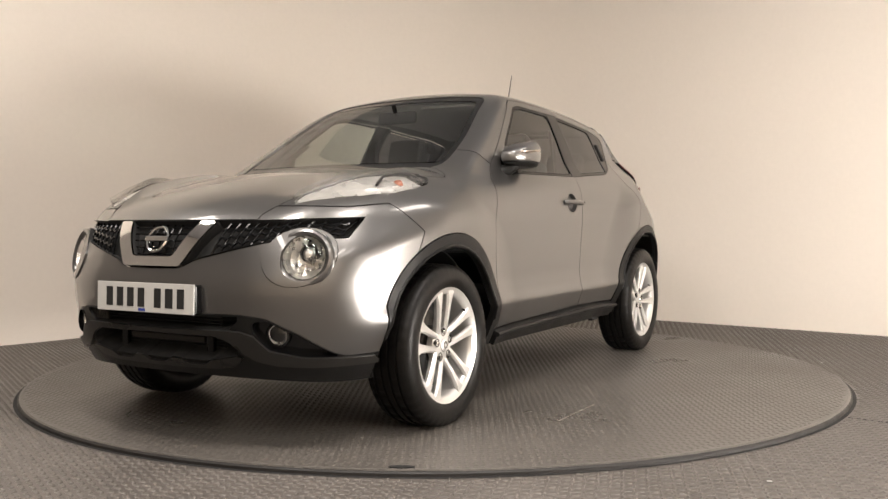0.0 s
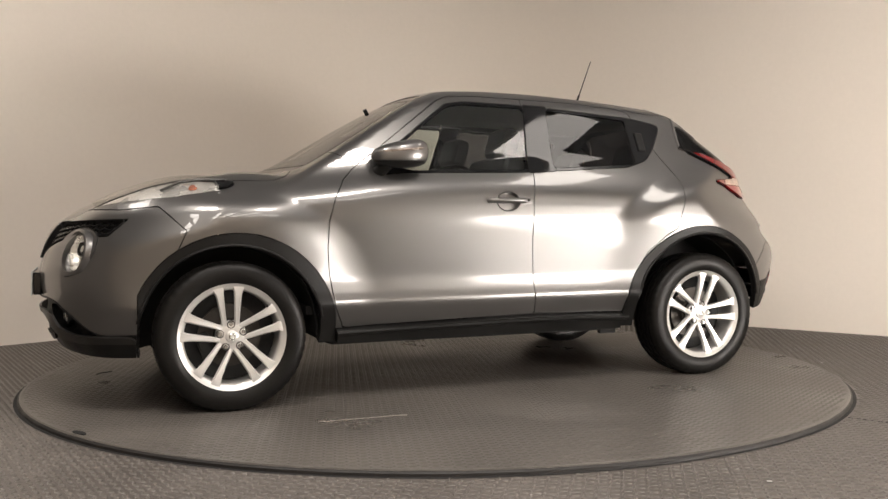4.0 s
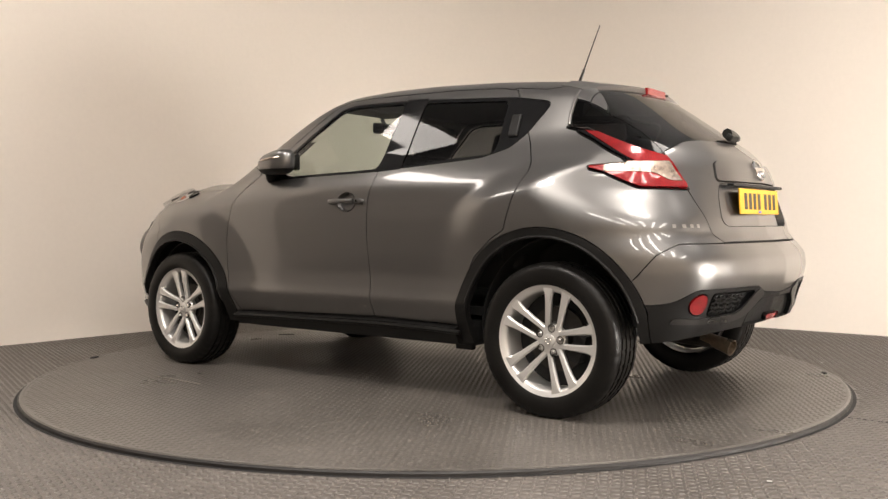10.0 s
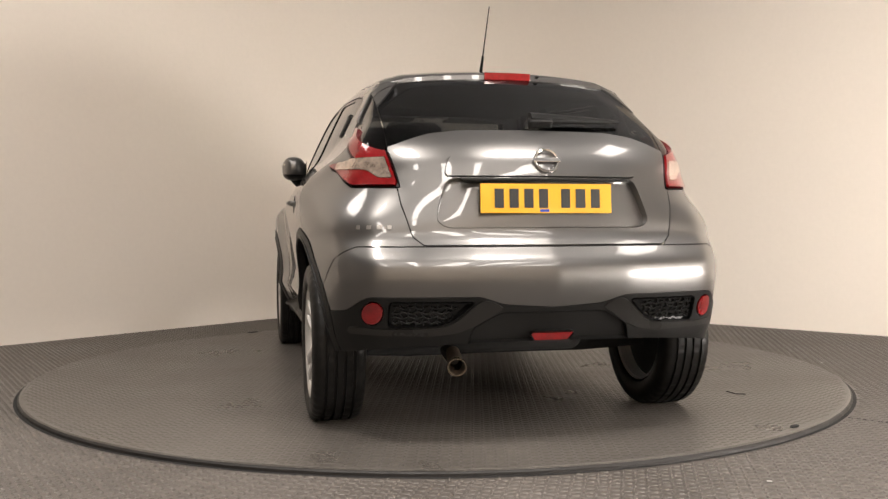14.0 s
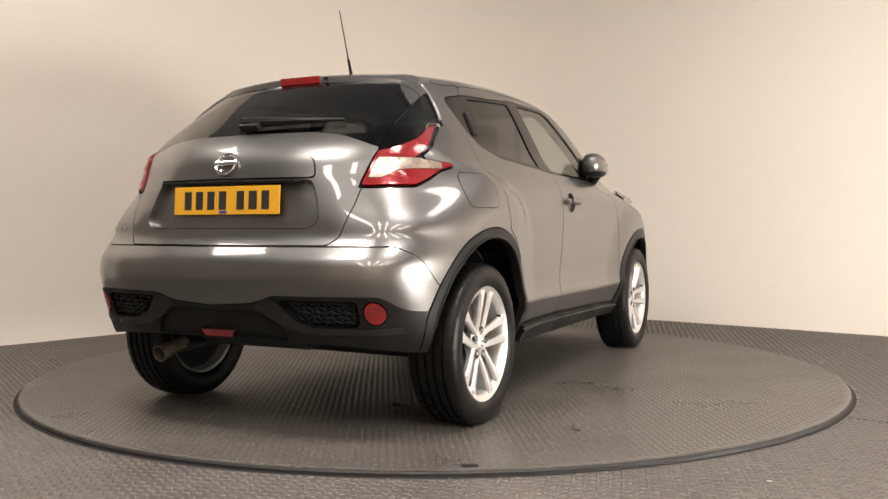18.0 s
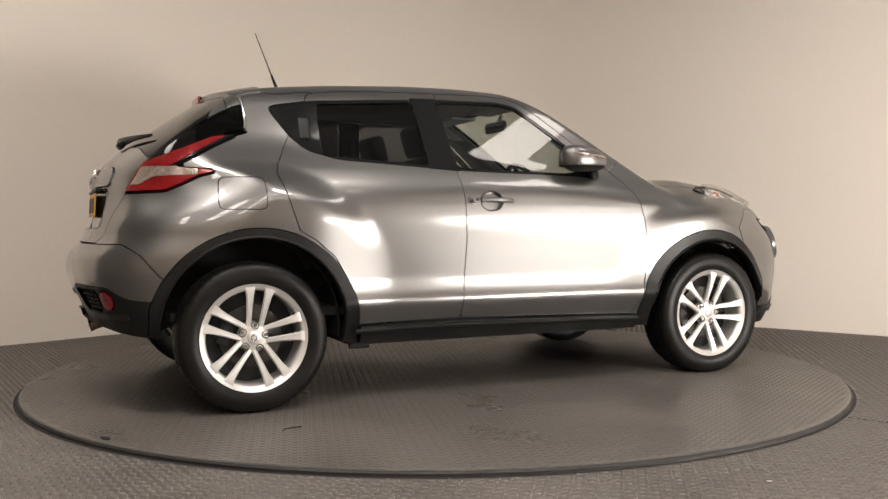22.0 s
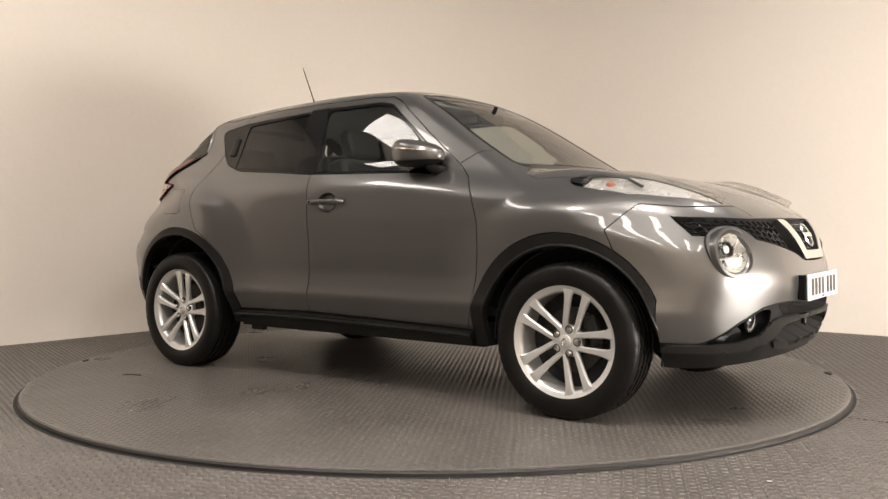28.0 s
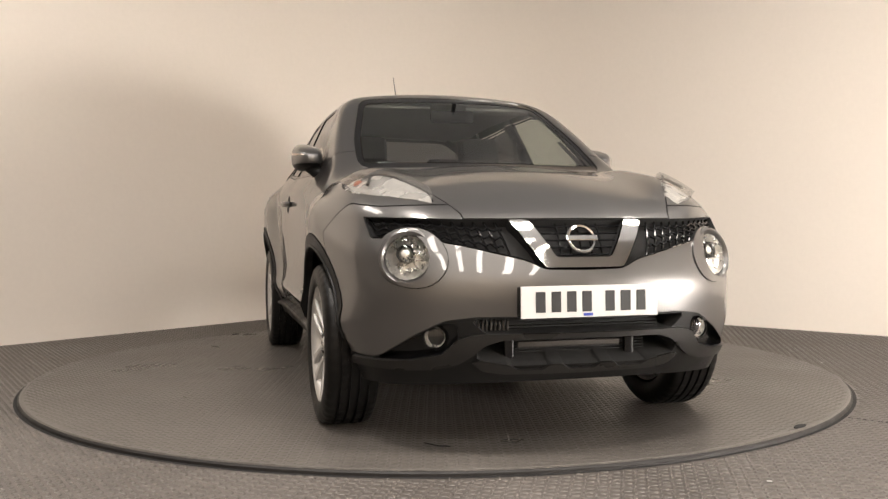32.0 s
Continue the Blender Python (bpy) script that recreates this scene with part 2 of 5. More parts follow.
tail = curve(0.18, 1.80, 0.28, 1.87, 0.4, 1.935, 0.5, 1.965, 0.56, 1.99, 0.62, 2.005, 0.69, 1.998, 0.735, 1.955, 0.78, 1.915, 0.9, 1.898, 1.0, 1.885, 1.07, 1.862, 1.13, 1.815, 1.2, 1.73, 1.3, 1.58, soft=0.018)
tail_low = curve(0, 0, 0.3, 0.02, 0.5, 0.055, 0.667, 0.105, 0.76, 0.19, 0.82, 0.30, 0.87, 0.5, soft=0.03)
tail_high = curve(0, 0, 0.27, 0.028, 0.4, 0.066, 0.52, 0.115, 0.62, 0.185, 0.7, 0.28, 0.78, 0.48, soft=0.05)
cabin_w = curve(0.9, 0.83, 1.0, 0.790, 1.1, 0.749, 1.2, 0.707, 1.3, 0.662, 1.37, 0.629, 1.44, 0.594, 1.5, 0.552, 1.58, 0.47, soft=0.035)
cabin_taper = curve(-2.0, -0.16, -1.5, -0.08, -1.15, -0.035, -0.7, -0.008, -0.3, 0, 0.2, 0, 0.5, -0.012, 0.9, -0.04, soft=0.08)
screen = curve(1.0, 1.15, 1.09, 1.01, 1.17, 0.872, 1.256, 0.728, 1.349, 0.575, 1.43, 0.432, 1.5, 0.30, 1.6, 0.09, soft=0.03)
roof = curve(-1.4, 1.478, -1.1, 1.514, -0.8, 1.540, -0.4, 1.560, -0.1, 1.562, 0.1, 1.553, 0.25, 1.538, 0.4, 1.505, 0.5, 1.47, soft=0.06)
hatch = curve(0.9, 1.76, 1.0, 1.80, 1.08, 1.812, 1.17, 1.762, 1.46, 1.37, 1.6, 1.18, soft=0.04)


def hull(p):
    """Below zero inside the body."""
    x, y, z = p[..., 0], np.abs(p[..., 1]), p[..., 2]
    rf = np.sqrt(((x - 1.24) / 0.66) ** 2 + ((z - 0.46) / 0.525) ** 2)
    rr = np.sqrt(((x + 1.30) / 0.72) ** 2 + ((z - 0.52) / 0.60) ** 2)
    sharp = 0.36 + 0.40 * step01(0.62, 0.95, z)
    bulge = 0.052 * step01(1.0, sharp, rf) + 0.050 * step01(1.0, sharp, rr)
    side = y - (door_w(z) + taper(x) + bulge)
    high = step01(0.80, 1.05, z)
    up = step01(0.70, 0.86, z)
    low = smax(side, x - (nose(z) - nose_plan(y) * up - nose_wide(y) * (1 - up)), 0.06)
    low = smax(low, -x - (tail(z) - tail_low(y) * (1 - high) - tail_high(y) * high), 0.06)
    crest = 0.050 * np.exp(-(((y - 0.60) / 0.13) ** 2)) * step01(0.75, 1.25, x)
    low = smax(low, z - (bonnet(x) + crest - (0.09 + 0.08 * step01(0.0, 1.0, x)) * y * y), 0.085)
    cab = smax(y - (cabin_w(z) + cabin_taper(x)), x - (screen(z) - 0.26 * y * y), 0.05)
    cab = smax(cab, -x - (hatch(z) - 0.42 * y * y), 0.06)
    cab = smax(cab, z - (roof(x) - 0.13 * y * y), 0.07)
    cab = smax(cab, 1.0 - z, 0.04)
    return smin(low, cab, 0.07)


def slope(p):
    e = 0.004
    g = np.stack([hull(p + d) - hull(p - d) for d in np.eye(3) * e], -1)
    return g / np.linalg.norm(g, axis=-1, keepdims=True)


def settle(p, times=3):
    """Draw points onto the body's surface."""
    for _ in range(times):
        e = 0.003
        g = np.stack([hull(p + d) - hull(p - d) for d in np.eye(3) * e], -1) / (2 * e)
        p = p - g * (hull(p) / np.maximum((g * g).sum(-1), 0.05))[..., None]
    return p


def skin():
    """The body's surface as triangles (surface nets)."""
    h = 0.0185
    xs, ys, zs = np.arange(-2.10, 2.18, h), np.arange(-51.5, 52) * h, np.arange(0.16, 1.62, h)
    f = hull(np.stack(np.meshgrid(xs, ys, zs, indexing="ij"), -1))
    ins = f < 0
    nx, ny, nz = f.shape
    total = np.zeros((nx - 1, ny - 1, nz - 1, 3))
    count = np.zeros((nx - 1, ny - 1, nz - 1))
    corners = list(np.ndindex(2, 2, 2))
    for a in corners:
        for ax in range(3):
            if a[ax]:
                continue
            b = list(a)
            b[ax] = 1
            sa = tuple(slice(o, n - 1 + o) for o, n in zip(a, f.shape))
            sb = tuple(slice(o, n - 1 + o) for o, n in zip(b, f.shape))
            cross = ins[sa] != ins[sb]
            t = np.where(cross, f[sa] / np.where(cross, f[sa] - f[sb], 1), 0)
            total += np.where(cross[..., None], np.array(a, float), 0)
            total[..., ax] += np.where(cross, t, 0)
            count += cross
    idx = -np.ones(count.shape, int)
    cells = np.argwhere(count > 0)
    idx[tuple(cells.T)] = np.arange(len(cells))
    c = tuple(cells.T)
    v = np.array([xs[0], ys[0], zs[0]]) + (cells + total[c] / count[c][:, None]) * h
    v = settle(v)
    tris = []
    for ax in range(3):
        b, d = (ax + 1) % 3, (ax + 2) % 3
        n = [slice(0, -1) if k == ax else slice(1, -1) for k in range(3)]
        m = [slice(1, None) if k == ax else slice(1, -1) for k in range(3)]
        lo, hi = ins[tuple(n)], ins[tuple(m)]
        for flip, sel in ((False, lo & ~hi), (True, ~lo & hi)):
            e = np.argwhere(sel)
            e[:, b] += 1
            e[:, d] += 1
            quad = []
            for ob, od in ((-1, -1), (0, -1), (0, 0), (-1, 0)):
                q = e.copy()
                q[:, b] += ob
                q[:, d] += od
                quad.append(idx[tuple(q.T)])
            q = np.stack(quad, 1)
            if flip:
                q = q[:, ::-1]
            tris += [q[:, [0, 1, 2]], q[:, [0, 2, 3]]]
    return v, np.concatenate(tris)


def clip(mesh, field):
    """The part of a mesh where field is below zero, cut exactly along it."""
    v, t = mesh
    g = field(v)
    g = np.where(np.abs(g) < 1e-7, 1e-7, g)
    neg = g < 0
    n_in = neg[t].sum(1)
    keep = t[n_in == 3]
    cut = t[(n_in == 1) | (n_in == 2)]
    if not len(cut):
        return compact(v, keep)
    odd = np.where(neg[cut].sum(1) == 1, True, False)
    lone = np.where(odd, np.argmax(neg[cut], 1), np.argmin(neg[cut], 1))
    r = np.stack([cut[np.arange(len(cut)), (lone + k) % 3] for k in range(3)], 1)
    edges = np.concatenate([r[:, [0, 1]], r[:, [0, 2]]])
    srt = np.sort(edges, 1)
    uniq, inv = np.unique(srt, axis=0, return_inverse=True)
    inv = inv.reshape(-1)
    a, b = v[uniq[:, 0]], v[uniq[:, 1]]
    ga, gb = g[uniq[:, 0]], g[uniq[:, 1]]
    s = ga / (ga - gb)
    lo, hi = np.zeros(len(s)), np.ones(len(s))
    for _ in range(6):
        gm = field(a + (b - a) * s[:, None])
        same = (gm < 0) == (ga < 0)
        lo, hi = np.where(same, s, lo), np.where(same, hi, s)
        s = 0.5 * (lo + hi)
    fresh = settle(a + (b - a) * s[:, None], 1)
    base = len(v)
    v = np.concatenate([v, fresh])
    m01, m02 = base + inv[: len(cut)], base + inv[len(cut):]
    one = np.stack([r[:, 0], m01, m02], 1)[odd]
    two = np.concatenate([np.stack([m01, r[:, 1], r[:, 2]], 1)[~odd], np.stack([m01, r[:, 2], m02], 1)[~odd]])
    return compact(v, np.concatenate([keep, one, two]))


def compact(v, t):
    used = np.unique(t)
    back = -np.ones(len(v), int)
    back[used] = np.arange(len(used))
    return v[used], back[t]


def outline(pts, axes, rnd=0.0):
    """Signed distance to a closed outline drawn in two of the axes."""
    q = np.array(pts, float)

    def field(p):
        u = p[:, axes]
        d2 = np.full(len(u), 1e9)
        inside = np.zeros(len(u), bool)
        for i in range(len(q)):
            a, b = q[i - 1], q[i]
            e, w = b - a, u - a
            if e @ e < 1e-12:
                continue
            s = np.clip((w @ e) / (e @ e), 0, 1)
            d2 = np.minimum(d2, ((w - s[:, None] * e) ** 2).sum(1))
            hit = (a[1] > u[:, 1]) != (b[1] > u[:, 1])
            with np.errstate(divide="ignore", invalid="ignore"):
                xi = (b[0] - a[0]) * (u[:, 1] - a[1]) / (b[1] - a[1]) + a[0]
            inside ^= hit & (u[:, 0] < xi)
        return np.where(inside, -1, 1) * np.sqrt(d2) - rnd

    return field


def rounded(pts, r, n=4):
    """The same outline with its corners rounded."""
    out = []
    k = len(pts)
    for i in range(k):
        p, a, b = Vector(pts[i]), Vector(pts[i - 1]), Vector(pts[(i + 1) % k])
        ra = min(r, 0.45 * (a - p).length)
        rb = min(r, 0.45 * (b - p).length)
        s, e = p + (a - p).normalized() * ra, p + (b - p).normalized() * rb
        for j in range(n + 1):
            t = j / n
            out.append(tuple((1 - t) ** 2 * s + 2 * t * (1 - t) * p + t * t * e))
    return out


XZ, YZ, XY = [0, 2], [1, 2], [0, 1]


def both(*fields):
    return lambda p: np.max([f(p) for f in fields], axis=0)


def either(*fields):
    return lambda p: np.min([f(p) for f in fields], axis=0)


def mirrored(field):
    """The same field on the other side of the car."""
    return lambda p: field(p * np.array([1, -1, 1]))


def left(least=0.3):
    return lambda p: least - p[:, 1]


def grow(field, d):
    return lambda p: field(p) - d


def minus(field):
    return lambda p: -field(p)


GAP = 0.0022
REST = [skin()]


def carve(field, gap=GAP):
    """Cut a panel out of what is left of the body."""
    piece = clip(REST[0], grow(field, -gap))
    REST[0] = clip(REST[0], grow(minus(field), -gap))
    return piece


def shell(name, mesh, mat, parent, label="", lift=0.0, depth=0.014):
    """A panel with turned-in edges, as an object."""
    v, t = mesh
    n = slope(v)
    v = v + n * lift
    edges = np.concatenate([t[:, [0, 1]], t[:, [1, 2]], t[:, [2, 0]]])
    key = np.sort(edges, 1)
    _, first, cnt = np.unique(key, axis=0, return_index=True, return_counts=True)
    rim = edges[first[cnt == 1]]
    ids = np.unique(rim)
    k = len(v)
    top = -np.ones(k, int)
    top[ids] = k + np.arange(len(ids))
    low = -np.ones(k, int)
    low[ids] = k + len(ids) + np.arange(len(ids))
    verts = np.concatenate([v, v[ids], v[ids] - n[ids] * depth])
    quads = np.stack([top[rim[:, 1]], top[rim[:, 0]], low[rim[:, 0]], low[rim[:, 1]]], 1)
    me = bpy.data.meshes.new(name)
    me.from_pydata(verts.tolist(), [], t.tolist() + quads.tolist())
    me.materials.append(mat)
    me.shade_smooth()
    side = np.cross(v[rim[:, 1]] - v[rim[:, 0]], n[rim[:, 0]]) * (1 if depth > 0 else -1)
    nn = np.zeros_like(verts)
    nn[:k] = n
    for col in (0, 1):
        np.add.at(nn, top[rim[:, col]], side)
        np.add.at(nn, low[rim[:, col]], side)
    nn /= np.maximum(np.linalg.norm(nn, axis=1, keepdims=True), 1e-9)
    me.normals_split_custom_set_from_vertices(nn.tolist())
    return put(name, me, parent, label)


def at_surface(x=None, y=None, z=None, side=1):
    """The point of the body met along the axis that is not given, from outside on that side."""
    ax = [x, y, z].index(None)
    s = np.linspace(2.4, 0, 1200) * side
    p = np.zeros((len(s), 3))
    for k, val in enumerate((x, y, z)):
        p[:, k] = s if k == ax else val
    f = hull(p)
    i = int(np.argmax(f < 0))
    q = settle(p[i:i + 1], 2)[0]
    q2 = p[i].copy()
    q2[ax] = q[ax]
    n = slope(q2[None])[0]
    return Vector(q2), Vector(n)


def seated(loc, normal, up=(0, 0, 1)):
    """A pose at loc with z along the normal and y as near up as can be."""
    zax = Vector(normal).normalized()
    xax = Vector(up).cross(zax).normalized()
    yax = zax.cross(xax)
    return Matrix((( xax.x, yax.x, zax.x, loc[0]), (xax.y, yax.y, zax.y, loc[1]), (xax.z, yax.z, zax.z, loc[2]), (0, 0, 0, 1)))


# ------------------------------------------------------------------ the car
car = tagged(empty("car"), "metallic grey compact crossover car parked on the turntable", "car")

FA, RA = (1.265, 0.331), (-1.265, 0.331)


def circle(c, r, sx=1.0):
    return lambda p: np.sqrt(((p[:, 0] - c[0]) / sx) ** 2 + (p[:, 2] - c[1]) ** 2) - r


def oval(y, z, ry, rz):
    """An oval seen from the front or the rear."""
    return lambda p: (np.sqrt(((p[:, 1] - y) / ry) ** 2 + ((p[:, 2] - z) / rz) ** 2) - 1) * min(ry, rz)


def off_centre(p):
    return 0.40 - np.abs(p[:, 1])


# openings for the wheels, and the lower edge
OPENING = {FA: ((1.262, 0.334), 0.398), RA: ((-1.252, 0.358), 0.410)}
for centre, reach in OPENING.values():
    REST[0] = clip(REST[0], minus(both(circle(centre, reach), off_centre)))
LOWER = curve(-2.1, 0.44, -1.95, 0.40, -1.75, 0.352, -1.55, 0.335, -0.90, 0.283, 0.9, 0.281, 1.5, 0.258, 1.65, 0.246, 1.85, 0.250, 2.1, 0.280, soft=0.04)
REST[0] = clip(REST[0], lambda p: LOWER(p[:, 0]) - p[:, 2])

FRONT_DOOR = [(0.752, 0.345), (0.80, 0.45), (0.826, 0.60), (0.832, 0.72), (0.822, 0.84), (0.79, 0.95), (0.735, 1.04), (0.665, 1.105), (0.523, 1.21), (0.33, 1.358), (0.20, 1.455), (0.13, 1.485), (-0.02, 1.493), (-0.287, 1.488), (-0.262, 1.10), (-0.236, 0.94), (-0.228, 0.75), (-0.238, 0.55), (-0.252, 0.372)]
REAR_DOOR = [(-0.252, 0.372), (-0.238, 0.55), (-0.228, 0.75), (-0.236, 0.94), (-0.262, 1.10), (-0.287, 1.488), (-0.60, 1.482), (-0.86, 1.466), (-0.945, 1.45), (-1.00, 1.36), (-1.135, 1.10), (-1.148, 1.05), (-1.12, 0.95), (-1.07, 0.80), (-1.0, 0.76), (-0.90, 0.68), (-0.84, 0.58), (-0.80, 0.46), (-0.785, 0.362)]
FRONT_GLASS = rounded([(0.395, 1.090), (-0.238, 1.104), (-0.288, 1.437), (0.06, 1.444), (0.145, 1.428), (0.33, 1.292), (0.47, 1.176), (0.49, 1.12)], 0.03)
REAR_GLASS = rounded([(-0.392, 1.114), (-0.915, 1.150), (-0.915, 1.398), (-0.425, 1.430)], 0.025)
QUARTER = rounded([(-0.385, 1.098), (-0.85, 1.128), (-0.99, 1.17), (-1.06, 1.235), (-1.145, 1.362), (-1.125, 1.383), (-0.95, 1.412), (-0.425, 1.445)], 0.03)
FRONT_FRAME = rounded([(0.56, 1.062), (0.44, 1.074), (-0.24, 1.088), (-0.30, 1.452), (0.06, 1.458), (0.155, 1.440), (0.34, 1.302), (0.55, 1.135)], 0.02)
PILLAR = [(-0.236, 1.086), (-0.40, 1.097), (-0.43, 1.452), (-0.295, 1.456)]
CLAD_F = either(both(circle((1.245, 0.335), 0.455), lambda p: 0.20 - p[:, 2]), outline([(0.78, 0.22), (0.79, 0.345), (0.80, 0.42), (1.0, 0.42), (1.0, 0.22)], XZ))
CLAD_R = circle((-1.245, 0.338), 0.474)

panels = {}


def largest(mesh):
    """The largest connected piece of a mesh."""
    v, t = mesh
    mark = np.arange(len(v))
    while True:
        low = mark[t].min(1)
        fresh = mark.copy()
        for k in range(3):
            np.minimum.at(fresh, t[:, k], low)
        fresh = fresh[fresh]
        if (fresh == mark).all():
            break
        mark = fresh
    ids, counts = np.unique(mark[t[:, 0]], return_counts=True)
    return compact(v, t[mark[t[:, 0]] == ids[np.argmax(counts)]])


def refine(mesh):
    """Each triangle as four, on the same surface."""
    v, t = mesh
    edges = np.sort(np.concatenate([t[:, [0, 1]], t[:, [1, 2]], t[:, [2, 0]]]), 1)
    uniq, inv = np.unique(edges, axis=0, return_inverse=True)
    inv = inv.reshape(-1) + len(v)
    n = len(t)
    a, b, c = inv[:n], inv[n:2 * n], inv[2 * n:]
    mid = settle((v[uniq[:, 0]] + v[uniq[:, 1]]) / 2, 1)
    tris = [np.stack(q, 1) for q in ((t[:, 0], a, c), (a, t[:, 1], b), (c, b, t[:, 2]), (a, b, c))]
    return np.concatenate([v, mid]), np.concatenate(tris)


def split_piece(mesh, field, gap=0.001):
    return clip(mesh, grow(field, -gap)), clip(mesh, grow(minus(field), -gap))


def cut_side(key, field, tidy=False):
    """Cut the same panel on both sides."""
    pieces = (carve(both(field, left())), carve(both(mirrored(field), mirrored(left()))))
    panels[key] = tuple(largest(piece) for piece in pieces) if tidy else pieces


def set_side(key, name, mat, parents, label="", lift=0.0, depth=0.014):
    return [shell(name, piece, mat, parent, label, lift, depth) for piece, parent in zip(panels[key], parents)]


both_cars = (car, car)
# black plastic round the wheels and along the sills
cut_side("clad_f", both(CLAD_F, lambda p: p[:, 0] - 1.66))
cut_side("clad_r", both(CLAD_R, lambda p: -1.70 - p[:, 0]))
cut_side("sill", outline([(0.80, 0.20), (0.79, 0.342), (-0.25, 0.366), (-0.80, 0.358), (-0.80, 0.20)], XZ))
# glass and its frames
cut_side("front_glass", outline(FRONT_GLASS, XZ))
cut_side("rear_glass", outline(REAR_GLASS, XZ))
cut_side("pillar_trim", outline(PILLAR, XZ))
cut_side("front_frame", outline(FRONT_FRAME, XZ))
cut_side("quarter_trim", outline(QUARTER, XZ))
# doors
cut_side("handle_cup", lambda p: np.sqrt(((p[:, 0] + 0.092) / 0.062) ** 2 + ((p[:, 2] - 0.938) / 0.048) ** 2) * 0.05 - 0.05)
cut_side("front_door", outline(FRONT_DOOR, XZ))
cut_side("rear_door", outline(REAR_DOOR, XZ))

fd = set_side("front_door", "front_door", M["paint"], both_cars)
rd = set_side("rear_door", "rear_door", M["paint"], both_cars)
set_side("front_glass", "window", M["glass"], fd, "clear side window glass", -0.006, 0.003)
set_side("rear_glass", "window", M["privacy"], rd, "dark tinted privacy glass", -0.006, 0.003)
set_side("pillar_trim", "pillar_trim", M["gloss_black"], rd, "gloss black door pillar", -0.001)
set_side("front_frame", "window_frame", M["gloss_black"], fd, "black window surround", -0.002)
set_side("quarter_trim", "window_frame", M["gloss_black"], rd, "black window surround with hidden handle", -0.002)
set_side("handle_cup", "handle_cup", M["paint"], fd, "", -0.022, -0.022)
set_side("clad_f", "arch_cladding", M["black"], both_cars, "black plastic wheel arch cladding", 0.004, 0.03)
set_side("clad_r", "arch_cladding", M["black"], both_cars, "black plastic wheel arch cladding", 0.004, 0.03)
set_side("sill", "sill_cladding", M["black"], both_cars, "black plastic sill cladding", 0.026, 0.06)

# windscreen, rear window
SCREEN = rounded([(-0.61, 1.085), (0.61, 1.085), (0.585, 1.25), (0.485, 1.495), (0.25, 1.512), (-0.25, 1.512), (-0.485, 1.495), (-0.585, 1.25)], 0.06)
REAR_SCREEN = [(0.645, 1.245), (0.632, 1.190), (0.614, 1.142), (0.594, 1.122), (0.56, 1.130), (0.50, 1.153), (0.42, 1.179), (0.30, 1.192)]
REAR_SCREEN = rounded(REAR_SCREEN + [(-y, z) for y, z in REAR_SCREEN[::-1]] + [(-0.545, 1.34), (-0.462, 1.44), (-0.35, 1.462), (0.35, 1.462), (0.462, 1.44), (0.545, 1.34)], 0.03)
ahead = lambda p: 0.1 - p[:, 0]
behind = lambda p: p[:, 0] + 1.15
screen_rim = outline(SCREEN, YZ)
panels["screen"] = carve(both(grow(screen_rim, -0.03), ahead))
panels["screen_rim"] = carve(both(screen_rim, ahead), 0.0005)
windscreen = shell("windscreen", panels["screen"], M["glass"], car, "clear windscreen", -0.004, 0.004)
shell("windscreen_edge", panels["screen_rim"], M["gloss_black"], windscreen, "black printed windscreen edge", -0.004, 0.004)
WRAP = [(-1.262, 1.47), (-1.256, 1.30), (-1.268, 1.252), (-1.30, 1.249), (-1.345, 1.247), (-1.42, 1.211), (-1.55, 1.156), (-1.62, 1.128), (-1.68, 1.106), (-1.68, 1.47)]
cut_side("glass_edge", both(outline(WRAP, XZ), left(0.575)))
hatch_glass = carve(both(outline(REAR_SCREEN, YZ), behind))

# bonnet, raised position lamps
BONNET = [(2.2, -0.395), (1.905, -0.412), (1.78, -0.475), (1.60, -0.56), (1.40, -0.635), (1.25, -0.685), (1.12, -0.705), (1.05, -0.70), (0.99, -0.66), (0.955, -0.60), (0.955, -0.3)]
BONNET = BONNET + [(x, -y) for x, y in BONNET[::-1]]
above = lambda p: 0.845 - p[:, 2]
MARKER = rounded([(1.83, 0.495), (1.75, 0.59), (1.64, 0.675), (1.505, 0.735), (1.38, 0.75), (1.26, 0.742), (1.225, 0.715), (1.33, 0.665), (1.45, 0.62), (1.60, 0.557), (1.75, 0.487)], 0.02)
cut_side("marker_dark", both(outline(MARKER, XY), outline([(1.20, 0.60), (1.20, 0.80), (1.29, 0.80), (1.31, 0.72), (1.34, 0.60)], XY), lambda p: 0.85 - p[:, 2]), True)
cut_side("marker", both(outline(MARKER, XY), lambda p: 0.85 - p[:, 2]), True)
bon = shell("bonnet", carve(both(outline(BONNET, XY), above)), M["paint"], car)
for sgn in (1, -1):
    shell("cowl", carve(both(outline([(1.02, 0.0), (1.02, 0.57 * sgn), (0.86, 0.57 * sgn), (0.86, 0.0)], XY), ahead, lambda p: p[:, 2] - 1.12), 0.0003), M["black"], car, "black plastic scuttle below the windscreen", -0.012)
markers = set_side("marker", "marker_lamp", M["marker"], both_cars, "clear raised position lamp on the wing", -0.006, 0.02)
set_side("marker_dark", "lamp_shade", M["gloss_black"], markers, "black rear corner of the lamp", 0.010, 0.03)
set_side("marker", "lamp_cover", M["lens"], markers, "clear lamp cover", 0.026, 0.030)

